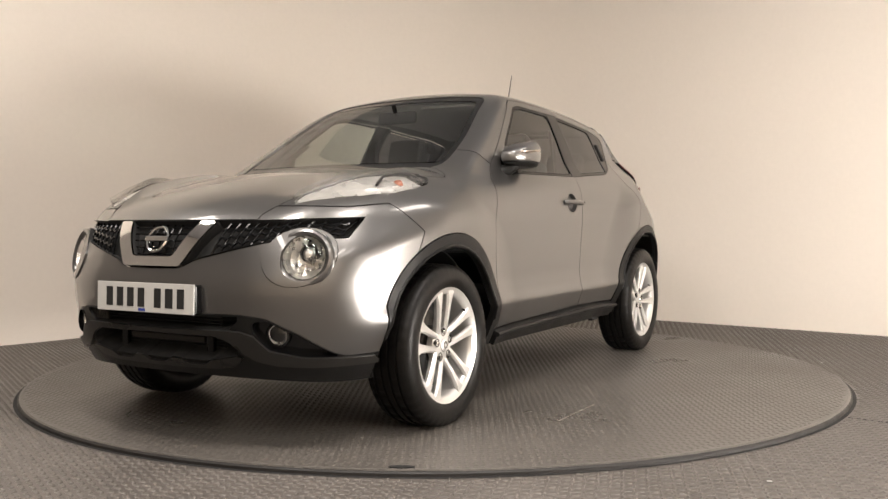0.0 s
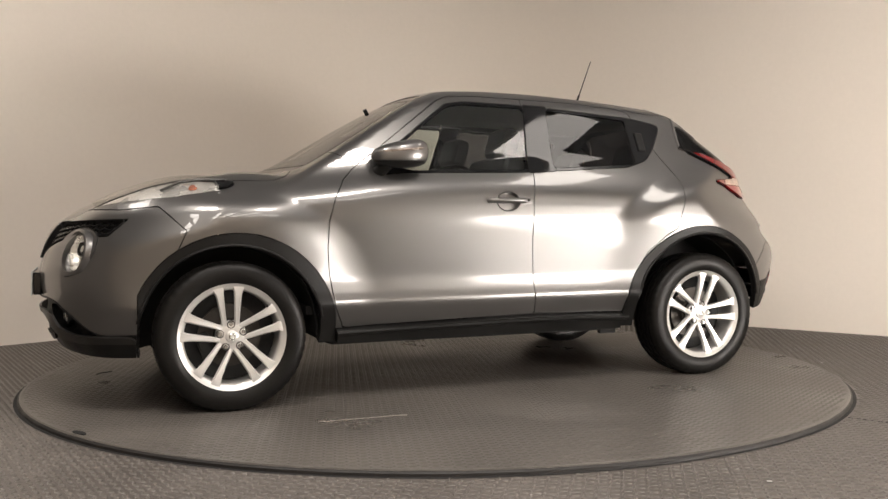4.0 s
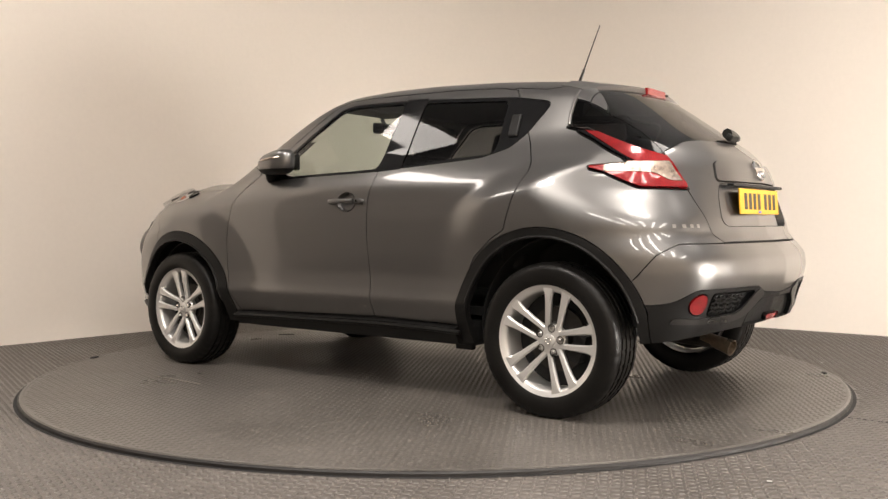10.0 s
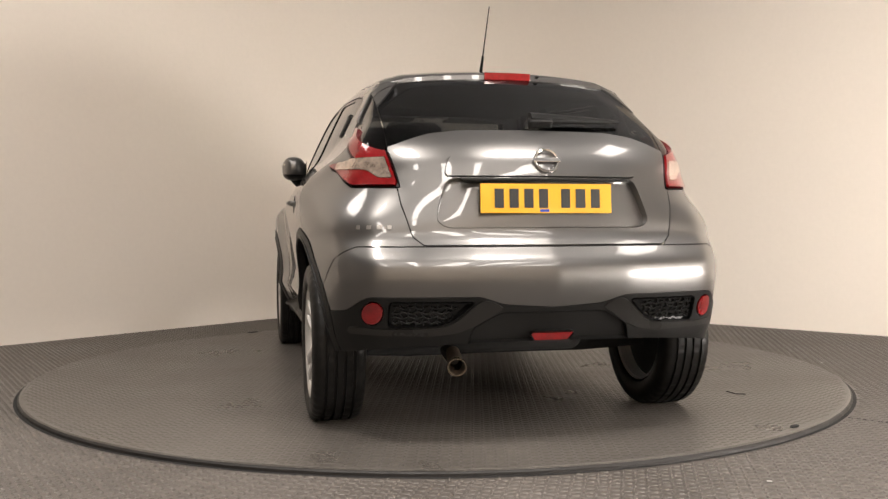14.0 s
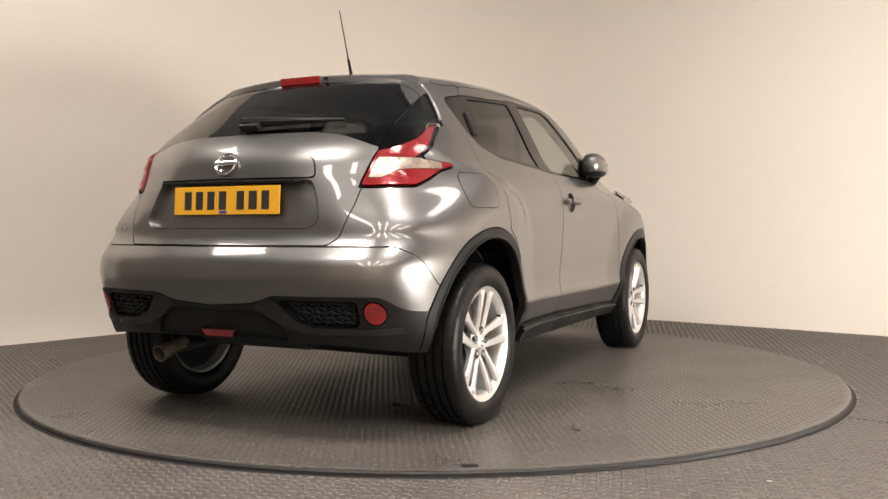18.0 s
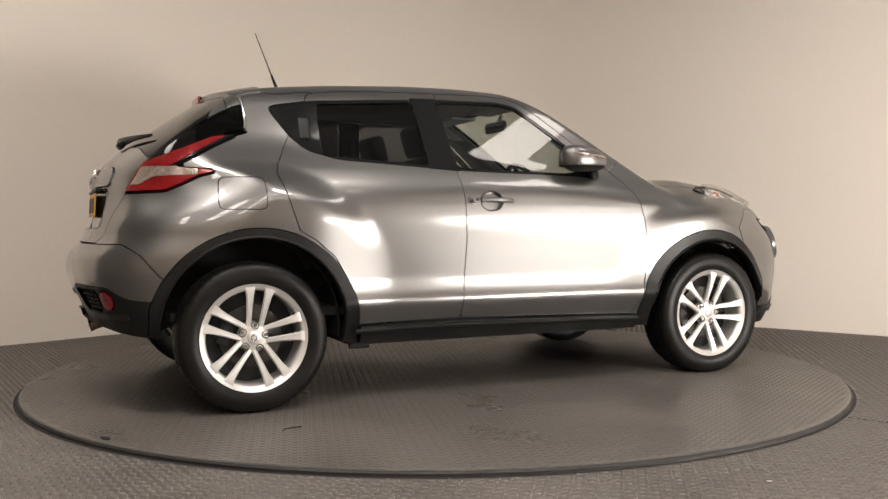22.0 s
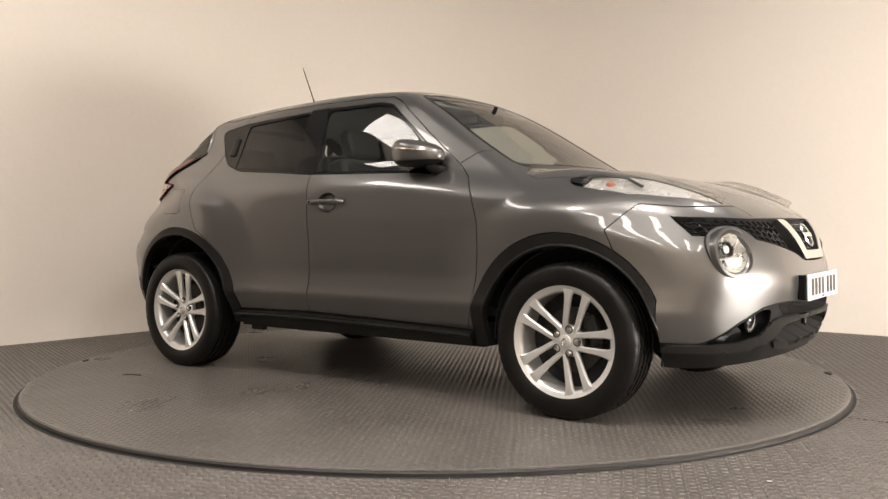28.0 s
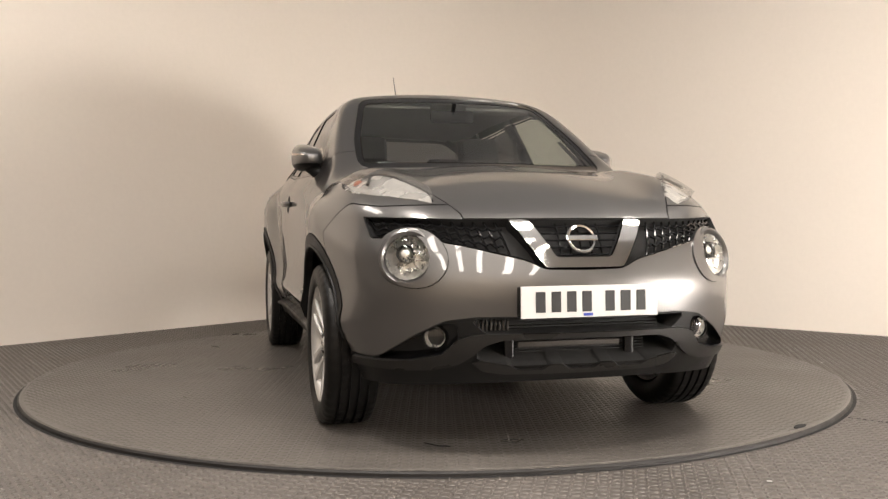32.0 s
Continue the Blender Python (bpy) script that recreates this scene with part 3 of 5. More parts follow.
# rear lamps, tailgate
LAMP = [(-1.285, 1.246), (-1.315, 1.222), (-1.40, 1.180), (-1.50, 1.124), (-1.565, 1.090), (-1.56, 1.076), (-1.42, 1.066), (-1.42, 1.056), (-1.48, 1.040), (-1.55, 1.005), (-1.62, 0.974), (-1.95, 0.962), (-1.95, 1.082), (-1.78, 1.104), (-1.70, 1.122), (-1.55, 1.176), (-1.42, 1.231), (-1.345, 1.264)]
LAMP_DARK = [(-1.28, 1.26), (-1.29, 1.20), (-1.45, 1.112), (-1.570, 1.084), (-1.592, 1.082), (-1.56, 1.098), (-1.50, 1.135), (-1.42, 1.180), (-1.345, 1.222)]
LAMP_IN = curve(0.9, 0.545, 0.97, 0.547, 1.02, 0.556, 1.09, 0.574, 1.15, 0.592, 1.23, 0.612, soft=0.02)
CLEAR_LOW = curve(0.5, 0.998, 0.61, 0.998, 0.645, 1.034, 0.80, 1.046, soft=0.008)
lamp_field = both(outline(LAMP, XZ), lambda p: LAMP_IN(p[:, 2]) - p[:, 1])
cut_side("lamp", lamp_field, True)
clear_field = both(lambda p: CLEAR_LOW(p[:, 1]) - p[:, 2], lambda p: p[:, 2] - 1.080, lambda p: p[:, 0] + 1.48, lambda p: LAMP_IN(p[:, 2]) + 0.012 - p[:, 1])
dark_field = outline(LAMP_DARK, XZ)
panels["lamp_clear"], panels["lamp_dark"] = [None, None], [None, None]
panels["lamp"] = list(panels["lamp"])
for k, turn in enumerate((lambda f: f, mirrored)):
    whole = refine(refine(panels["lamp"][k]))
    panels["lamp_clear"][k], whole = split_piece(whole, turn(clear_field))
    panels["lamp_dark"][k], panels["lamp"][k] = split_piece(whole, turn(dark_field))
    panels["lamp_dark"][k] = largest(panels["lamp_dark"][k])
cut_side("lamp_seal", both(grow(lamp_field, 0.005), lambda p: 0.53 - p[:, 1]))
GATE = [(0.0, 0.748), (0.475, 0.748), (0.512, 0.78), (0.545, 0.90), (0.553, 0.97), (0.558, 1.02), (0.576, 1.09), (0.605, 1.16), (0.65, 1.24), (0.585, 1.345), (0.505, 1.46), (0.36, 1.484), (0.0, 1.49)]
GATE = GATE + [(-y, z) for y, z in GATE[::-1]]
RECESS = rounded([(-0.375, 0.997), (-0.40, 0.93), (-0.425, 0.84), (-0.39, 0.812), (0.39, 0.812), (0.425, 0.84), (0.40, 0.93), (0.375, 0.997)], 0.03)
GARNISH = rounded([(-0.385, 1.003), (0.385, 1.003), (0.365, 1.075), (0.33, 1.094), (-0.33, 1.094), (-0.365, 1.075)], 0.025)
panels["recess"] = carve(both(outline(RECESS, YZ), behind), 0.001)
panels["garnish"] = carve(both(outline(GARNISH, YZ), behind), 0.002)
tailgate = shell("tailgate", carve(both(outline(GATE, YZ), lambda p: p[:, 0] + 1.33)), M["paint"], car, "", 0.0, 0.03)
shell("number_recess", panels["recess"], M["paint"], tailgate, "", -0.026, -0.028)
shell("tailgate_garnish", panels["garnish"], M["paint"], tailgate, "", 0.008, 0.03)
shell("rear_window", hatch_glass, M["privacy"], tailgate, "dark tinted rear window", -0.004, 0.004)
set_side("glass_edge", "window_edge", M["privacy"], (tailgate, tailgate), "black glass wrapped round the corner", -0.004, 0.004)
rear_lamps = set_side("lamp", "rear_lamp", M["red"], both_cars, "red and clear boomerang rear lamp", 0.012, 0.03)
set_side("lamp_dark", "lamp_shade", M["gloss_black"], rear_lamps, "black band along the lamp's arm", 0.010, 0.02)
set_side("lamp_seal", "lamp_seal", M["black"], rear_lamps, "black seal round the lamp", 0.003, 0.02)
set_side("lamp_clear", "lamp_window", M["clear_lens"], rear_lamps, "clear indicator and reversing window", 0.014, 0.02)

# filler flap, on the right side alone
FLAP = rounded([(-1.415, 0.893), (-1.21, 0.893), (-1.215, 1.035), (-1.405, 1.035)], 0.03)
flap = carve(both(mirrored(outline(FLAP, XZ)), mirrored(left())), 0.0018)
shell("filler_flap", flap, M["paint"], car, "grey fuel filler flap", 0.001)

# rear bumper
BUMP_R = [(-2.2, 0.744), (-1.80, 0.744), (-1.735, 0.70), (-1.665, 0.615), (-1.60, 0.55), (-1.60, 0.2), (-2.2, 0.2)]
BLACK_R = curve(-0.95, 0.495, -0.80, 0.50, -0.745, 0.51, -0.69, 0.562, -0.28, 0.562, -0.19, 0.532, 0, 0.520, 0.19, 0.532, 0.28, 0.562, 0.69, 0.562, 0.745, 0.51, 0.80, 0.50, 0.95, 0.495, soft=0.015)
rear_field = outline(BUMP_R, XZ)
GILL = rounded([(0.605, 0.545), (0.30, 0.545), (0.375, 0.475), (0.43, 0.455), (0.605, 0.450)], 0.015)
rear_half = lambda p: p[:, 0] + 1.5
for key, f in (("gill", outline(GILL, YZ)), ("reflector", oval(0.661, 0.503, 0.036, 0.043))):
    a, b = both(f, rear_half), both(mirrored(f), rear_half)
    panels[key] = (carve(a), carve(b))
fog_r = carve(both(outline(rounded([(-0.088, 0.425), (0.088, 0.425), (0.060, 0.385), (-0.060, 0.385)], 0.008), YZ), rear_half))
DIFFUSER = rounded([(-0.20, 0.505), (0.20, 0.505), (0.30, 0.45), (0.34, 0.30), (-0.34, 0.30), (-0.30, 0.45)], 0.02)
MOULDING = rounded([(0.74, 0.450), (0.60, 0.444), (0.425, 0.448), (0.368, 0.468), (0.285, 0.548), (0.25, 0.552), (0.19, 0.522), (0.30, 0.452), (0.36, 0.428), (0.45, 0.418), (0.74, 0.424)], 0.02)
panels["moulding"] = (carve(both(outline(MOULDING, YZ), rear_half), 0.0005), carve(both(mirrored(outline(MOULDING, YZ)), rear_half), 0.0005))
diffuser = carve(both(outline(DIFFUSER, YZ), rear_half), 0.0005)
rb_low = carve(both(rear_field, lambda p: p[:, 2] - BLACK_R(p[:, 1])), 0.001)
rear_bumper = shell("rear_bumper", carve(rear_field), M["paint"], car)
shell("lower_bumper", rb_low, M["black"], rear_bumper, "black plastic lower bumper", 0.004, 0.05)
shell("diffuser", diffuser, M["black"], rear_bumper, "black plastic centre valance", -0.014, -0.02)
set_side("moulding", "moulding", M["satin"], (rear_bumper, rear_bumper), "satin dark grey moulding below the mock grille", 0.008, 0.03)
shell("rear_fog_lamp", fog_r, M["red"], rear_bumper, "red rear fog lamp", 0.002, 0.03)
set_side("gill", "bumper_grille", M["gloss_black"], (rear_bumper, rear_bumper), "black mock grille", -0.012, -0.02)
set_side("reflector", "reflector", M["red"], (rear_bumper, rear_bumper), "round red reflector", 0.008, 0.02)

# front bumper with its grilles and lamps
GRILLE_TOP = curve(-0.8, 0.862, -0.73, 0.852, -0.45, 0.843, 0, 0.840, 0.45, 0.843, 0.73, 0.852, 0.8, 0.862, soft=0.03)
GRILLE_LOW = curve(-0.8, 0.785, -0.72, 0.778, -0.55, 0.775, -0.41, 0.746, -0.21, 0.698, -0.15, 0.668, 0, 0.665, 0.15, 0.668, 0.21, 0.698, 0.41, 0.746, 0.55, 0.775, 0.72, 0.778, 0.8, 0.785, soft=0.015)
at_front = lambda p: 1.45 - p[:, 0]
for key, f in (("head", oval(0.615, 0.710, 0.074, 0.086)), ("bezel", oval(0.592, 0.708, 0.112, 0.106))):
    panels[key] = (carve(both(f, at_front), 0.001), carve(both(mirrored(f), at_front), 0.001))
VEE = [(0.262, 0.838), (0.186, 0.838), (0.104, 0.708), (-0.104, 0.708), (-0.186, 0.838), (-0.262, 0.838), (-0.150, 0.668), (0.150, 0.668)]
vee = carve(both(outline(rounded(VEE, 0.012), YZ), at_front))
CORE = outline([(0.186, 0.838), (0.104, 0.708), (-0.104, 0.708), (-0.186, 0.838)], YZ)
grille_field = both(lambda p: p[:, 2] - GRILLE_TOP(p[:, 1]), lambda p: GRILLE_LOW(p[:, 1]) - p[:, 2], lambda p: np.abs(p[:, 1]) - (0.712 + 0.19 * (p[:, 2] - 0.775)), at_front)
core = carve(both(CORE, at_front), 0.0005)
grille_sides = (carve(both(grille_field, lambda p: -p[:, 1])), carve(both(grille_field, lambda p: p[:, 1])))
SLOT = rounded([(-0.42, 0.497), (0.42, 0.497), (0.36, 0.445), (-0.36, 0.445)], 0.015)
INTAKE = rounded([(-0.34, 0.428), (0.34, 0.428), (0.40, 0.36), (0.31, 0.328), (-0.31, 0.328), (-0.40, 0.36)], 0.03)
POCKET = rounded([(0.455, 0.478), (0.505, 0.480), (0.60, 0.425), (0.705, 0.348), (0.60, 0.352), (0.50, 0.375), (0.45, 0.43)], 0.015)
BAND = [(0.0, 0.449), (0.30, 0.449), (0.41, 0.441), (0.46, 0.424), (0.50, 0.374), (0.60, 0.350), (0.70, 0.346), (0.76, 0.346), (0.76, 0.316), (0.62, 0.313), (0.52, 0.318), (0.45, 0.336), (0.40, 0.368), (0.36, 0.404), (0.30, 0.424), (0.0, 0.427)]
BAND = BAND + [(-y, z) for y, z in BAND[::-1]]
LIP = [(0.0, 0.314), (0.045, 0.315), (0.075, 0.333), (0.12, 0.333), (0.15, 0.315), (0.235, 0.315), (0.27, 0.334), (0.37, 0.350), (0.40, 0.345), (0.36, 0.312), (0.28, 0.300), (0.0, 0.298)]
LIP = LIP + [(-y, z) for y, z in LIP[::-1]]
slot = carve(both(outline(SLOT, YZ), at_front), 0.0005)
pockets = (carve(both(outline(POCKET, YZ), at_front), 0.0005), carve(both(mirrored(outline(POCKET, YZ)), at_front), 0.0005))
band = carve(both(outline(BAND, YZ), at_front), 0.0005)
lip = carve(both(outline(LIP, YZ), at_front), 0.0005)
intake = carve(both(outline(INTAKE, YZ), at_front), 0.0005)
BLACK_F = curve(-0.95, 0.37, -0.79, 0.352, -0.71, 0.346, -0.60, 0.432, -0.50, 0.488, -0.40, 0.502, 0, 0.502, 0.40, 0.502, 0.50, 0.488, 0.60, 0.432, 0.71, 0.346, 0.79, 0.352, 0.95, 0.37, soft=0.012)
fb_low = carve(both(at_front, lambda p: 1.50 - p[:, 0], lambda p: p[:, 2] - BLACK_F(p[:, 1])), 0.001)
BUMP_F = [(2.3, 0.91), (1.72, 0.893), (1.565, 0.908), (1.455, 0.80), (1.50, 0.70), (1.64, 0.5), (1.64, 0.2), (2.3, 0.2)]
front_bumper = shell("front_bumper", carve(both(outline(BUMP_F, XZ), at_front)), M["paint"], car)
shell("lower_bumper", fb_low, M["black"], front_bumper, "dark plastic lower bumper with a moulded bar", 0.004, 0.06)
for g in grille_sides:
    shell("grille_backing", g, M["dark"], front_bumper, "black grille", -0.035, -0.04)
shell("grille_core", core, M["dark"], front_bumper, "black grille", -0.03, -0.035)
shell("grille_chrome", vee, M["chrome"], front_bumper, "chrome vee of the grille", 0.010, 0.04)
shell("intake_band", band, M["satin"], front_bumper, "satin dark grey bar sweeping across the intake", 0.016, 0.05)
shell("intake_lip", lip, M["satin"], front_bumper, "satin dark grey lower lip of the intake", 0.014, 0.05)
shell("upper_slot", slot, M["dark"], front_bumper, "black cooling slot", -0.10, -0.105)
shell("intake", intake, M["dark"], front_bumper, "black lower air intake", -0.14, -0.146)
for g in pockets:
    shell("fog_pocket", g, M["gloss_black"], front_bumper, "black fog lamp recess", -0.03, -0.036)
set_side("bezel", "lamp_surround", M["paint"], (front_bumper, front_bumper), "", 0.006, 0.03)

# wings, quarters, roof: what is left of the skin
cut_side("wing", outline([(2.3, 0.2), (0.60, 0.2), (0.60, 1.10), (0.66, 1.11), (0.98, 1.30), (2.3, 1.3)], XZ))
cut_side("quarter", outline([(-0.5, 0.2), (-2.3, 0.2), (-2.3, 1.45), (-1.22, 1.45), (-1.10, 1.44), (-0.93, 1.462), (-0.5, 1.2)], XZ))
set_side("wing", "wing", M["paint"], both_cars)
set_side("quarter", "rear_quarter", M["paint"], both_cars)
shell("roof", REST[0], M["paint"], car)
shell("roof_lining", clip(REST[0], lambda p: 1.40 - p[:, 2]), M["headliner"], car, "grey cloth roof lining", -0.035, 0.002)
for k in (0, 1):
    for key, parent in (("front_door", fd[k]), ("rear_door", rd[k])):
        shell("door_card", clip(panels[key][k], lambda p: np.maximum(0.5 - p[:, 2], p[:, 2] - 1.3)), M["cabin"], parent, "dark inner door trim", -0.05, 0.002)


# ------------------------------------------------------------------ fittings on the skin
def on_front(y, z, out=0.0):
    p, n = at_surface(None, y, z)
    return p + n * out, n


def on_side(x, z, side, out=0.0):
    p, n = at_surface(x, None, z, side)
    return p + n * out, n


def on_rear(y, z, out=0.0):
    p, n = at_surface(None, y, z, -1)
    return p + n * out, n


def ribbon(pts, r, mat, name, parent, label="", sides=6):
    return part(name, tube(pts, r, sides), mat, parent, label, smooth=True)


# grille lattice: curved scales in rows
def lattice(y0, y1, count, lean):
    rows = 4
    for k in range(count + 1):
        y = y0 + (y1 - y0) * k / count
        pts = []
        for j in range(7):
            yy = y + lean * (j / 6 - 0.5)
            top, low = float(GRILLE_TOP(yy)), float(GRILLE_LOW(yy))
            z = low + (top - low) * j / 6
            pts.append(on_front(yy, z, -0.014)[0])
        ribbon(pts, 0.0045, M["gloss_black"], "grille_bar", front_bumper)
    for r in range(1, rows):
        pts = []
        steps = count * 4
        for k in range(steps + 1):
            y = y0 + (y1 - y0) * k / steps
            top, low = float(GRILLE_TOP(y)), float(GRILLE_LOW(y))
            z = low + (top - low) * (r / rows + 0.05 * math.sin(k * math.pi / 2))
            pts.append(on_front(y, z, -0.012)[0])
        ribbon(pts, 0.0048, M["gloss_black"], "grille_bar", front_bumper)


lattice(0.285, 0.700, 11, 0.035)
lattice(-0.285, -0.700, 11, -0.035)
for k in range(5):
    z = 0.72 + 0.026 * k
    w = 0.104 + (z - 0.708) * 0.63 - 0.006
    ribbon([on_front(-w + 2 * w * j / 6, z, -0.012)[0] for j in range(7)], 0.004, M["gloss_black"], "grille_bar", front_bumper)
for k in range(7):
    y = -0.12 + 0.04 * k
    ribbon([on_front(y, 0.71 + 0.125 * j / 4, -0.014)[0] for j in range(5) if abs(y) < 0.085 + (0.125 * j / 4) * 0.56], 0.0035, M["gloss_black"], "grille_bar", front_bumper) if abs(y) < 0.09 else None


def badge(loc, normal, r, name, parent):
    """A plain chrome ring with a bar across it."""
    m = seated(loc, normal)
    bm = lathe([(r * 0.80, 0.0), (r * 0.82, 0.008), (r * 0.92, 0.011), (r, 0.006), (r, 0.0)], 40)
    ring = part(name, bm, M["chrome"], parent, "plain chrome ring badge", m, smooth=True)
    part("badge_bar", box(r * 2.15, r * 0.36, 0.010, 0.003, (0, 0, 0.008)), M["chrome"], ring)


p, n = on_front(0, 0.773, -0.004)
badge(p, n, 0.056, "badge", front_bumper)
p, n = on_rear(0, 1.060, 0.008)
badge(p, n, 0.050, "badge", tailgate)


# round headlamps
def headlamp(side):
    p, n = on_front(0.612 * side, 0.710, -0.008)
    n = (n + Vector((0.45, 0, 0))).normalized()
    m = seated(p, n)
    lamp = part("headlamp", lathe([(0.110, -0.03), (0.109, -0.006), (0.103, 0.008), (0.094, 0.012), (0.086, 0.006), (0.080, -0.004), (0.078, -0.03)], 48), M["paint"], front_bumper, "round clear-glass headlamp", m, smooth=True)
    return lamp


for side in (1, -1):
    lamp = headlamp(side)

    bowl = lathe([(0.080, 0.0), (0.074, -0.018), (0.062, -0.036), (0.040, -0.050), (0.030, -0.052), (0.0, -0.053)], 20)
    part("bowl", bowl, M["reflector"], lamp, "faceted bright reflector")
    for k in range(7):
        a = radians(200 + 40 * k)
        blade = box(0.022, 0.004, 0.03, 0.001, (0.050, 0, -0.022))
        part("reflector_step", blade, M["chrome"], lamp, "bright stepped reflector", Matrix.Rotation(a, 4, "Z") @ pose(0, 0, 0, 0, 24, 35))
    part("bulb_ring", lathe([(0.024, -0.05), (0.026, -0.010), (0.031, -0.008), (0.033, -0.014), (0.033, -0.05)], 24), M["gloss_black"], lamp, "dark ring round the bulb", Matrix.Translation((0.012 * side, 0.018, 0.0)), smooth=True)
    part("bulb_shield", lathe([(0.0, -0.012), (0.014, -0.014), (0.024, -0.024), (0.024, -0.05)], 24), M["reflector"], lamp, "bright lamp shield", Matrix.Translation((0.012 * side, 0.018, 0.0)), smooth=True)
    part("lamp_glass", lathe([(0.0, 0.016), (0.030, 0.0145), (0.055, 0.010), (0.073, 0.003), (0.081, -0.004)], 40), M["lens"], lamp, "clear lamp glass", smooth=True)
    # fog lamps
    p, n = on_front(0.530 * side, 0.424, -0.020)
    fog = part("fog_lamp", lathe([(0.047, -0.02), (0.047, 0.004), (0.040, 0.008), (0.037, 0.0), (0.037, -0.02)], 32), M["gloss_black"], front_bumper, "round fog lamp", seated(p, (n + Vector((1, 0, 0))).normalized()), smooth=True)
    part("bowl", lathe([(0.037, 0.0), (0.028, -0.015), (0.012, -0.022), (0, -0.022)], 20), M["reflector"], fog, "bright reflector")
    part("lamp_glass", lathe([(0, 0.010), (0.022, 0.007), (0.037, 0.0)], 28), M["lens"], fog, "clear lamp glass", smooth=True)
    # amber bulb and dark divider within the raised lamp
    q, nn = at_surface(1.415, 0.700 * side, None)
    div = [at_surface(x, y * side, None)[0] + Vector((0, 0, 0.012)) for x, y in ((1.27, 0.70), (1.36, 0.668), (1.47, 0.66), (1.55, 0.685))]
    part("divider", tube(div, 0.007, 6), M["satin"], markers[0 if side > 0 else 1], "dark divider within the lamp", smooth=True)
    part("bulb", lathe([(0.0, 0.014), (0.012, 0.011), (0.020, 0.0)], 16), M["amber"], markers[0 if side > 0 else 1], "amber indicator bulb", seated(q - nn * 0.004, nn), smooth=True)

# radiator slats behind the front openings
for k in range(9):
    z = 0.335 + 0.0105 * k
    bm = box(0.008, 0.56, 0.004, 0.0, (1.955, 0, z))
    part("radiator_fin", bm, M["dark"], front_bumper, "dark metal radiator fin")
for k in range(4):
    bm = box(0.008, 0.62, 0.004, 0.0, (2.005, 0, 0.452 + 0.011 * k))
    part("radiator_fin", bm, M["dark"], front_bumper, "dark metal radiator fin")
part("radiator_bar", box(0.012, 0.40, 0.022, 0.004, (1.962, -0.02, 0.392)), M["steel"], front_bumper, "dull metal radiator edge")
for y in (-0.255, 0.215):
    part("radiator_bracket", box(0.02, 0.035, 0.075, 0.006, (1.965, y, 0.380)), M["gloss_black"], front_bumper, "black radiator bracket")
for k in range(9):
    y = -0.40 + 0.0145 * k
    p, n = on_front(y, 0.470, -0.012)
    part("slot_rib", box(0.006, 0.034, 0.012, 0.001), M["steel"], front_bumper, "small grey upright rib", seated(p, (n + Vector((1, 0, 0))).normalized()))


# rear honeycombs
for side in (1, -1):
    for k in range(5):
        z = 0.465 + 0.018 * k
        y0 = 0.40 - 0.02 * (k - 1)
        ribbon([on_rear(side * (y0 + (0.595 - y0) * j / 16), z + 0.004 * math.sin(j * math.pi / 2 + k * math.pi), -0.006)[0] for j in range(17)], 0.0035, M["black"], "grille_bar", rear_bumper)
    for k in range(9):
        y = 0.375 + 0.026 * k
        ribbon([on_rear(side * (y + 0.012 * (j % 2)), 0.458 + (0.084) * j / 6, -0.006)[0] for j in range(7)], 0.003, M["black"], "grille_bar", rear_bumper)


# number plates with plain bars for the characters
def plate(loc, normal, mat, label, parent):
    m = seated(loc, normal)
    base = part("number_plate", box(0.520, 0.111, 0.006, 0.002), mat, parent, label, m)
    for x, w in ((-0.170, 0.046), (-0.112, 0.046), (-0.054, 0.046), (0.004, 0.046), (0.092, 0.046), (0.152, 0.050), (0.212, 0.046)):
        part("bar", box(w * 0.78, 0.072, 0.001, 0, (x - 0.018, 0, 0.0038)), M["ink"], base, "plain dark bar")
    part("maker_mark", box(0.036, 0.010, 0.001, 0, (-0.01, -0.046, 0.0038)), M["blue"], base, "small blue mark")
    return base


plate((2.098, 0.003, 0.5555), (1, 0, 0.03), M["plate_white"], "white front number plate", front_bumper)
part("plate_holder", box(0.035, 0.52, 0.105, 0.006, (2.074, 0.003, 0.5555)), M["gloss_black"], front_bumper, "black plate holder")
plate((-1.880, 0.0, 0.922), (-1, 0, 0.06), M["plate_yellow"], "yellow rear number plate", tailgate)
part("plate_lamp_strip", box(0.03, 0.66, 0.012, 0.004, (-1.865, 0, 0.992)), M["black"], tailgate)

# small chrome letters' bars at the rear, left of the tailgate
for k, w in enumerate((0.022, 0.026, 0.026, 0.022)):
    p, n = on_rear(0.70 - 0.036 * k, 0.815, 0.002)
    part("chrome_bar", box(w * 0.7, 0.015, 0.002, 0.0005), M["metal_grey"], car, "small chrome badge bar", seated(p, n))

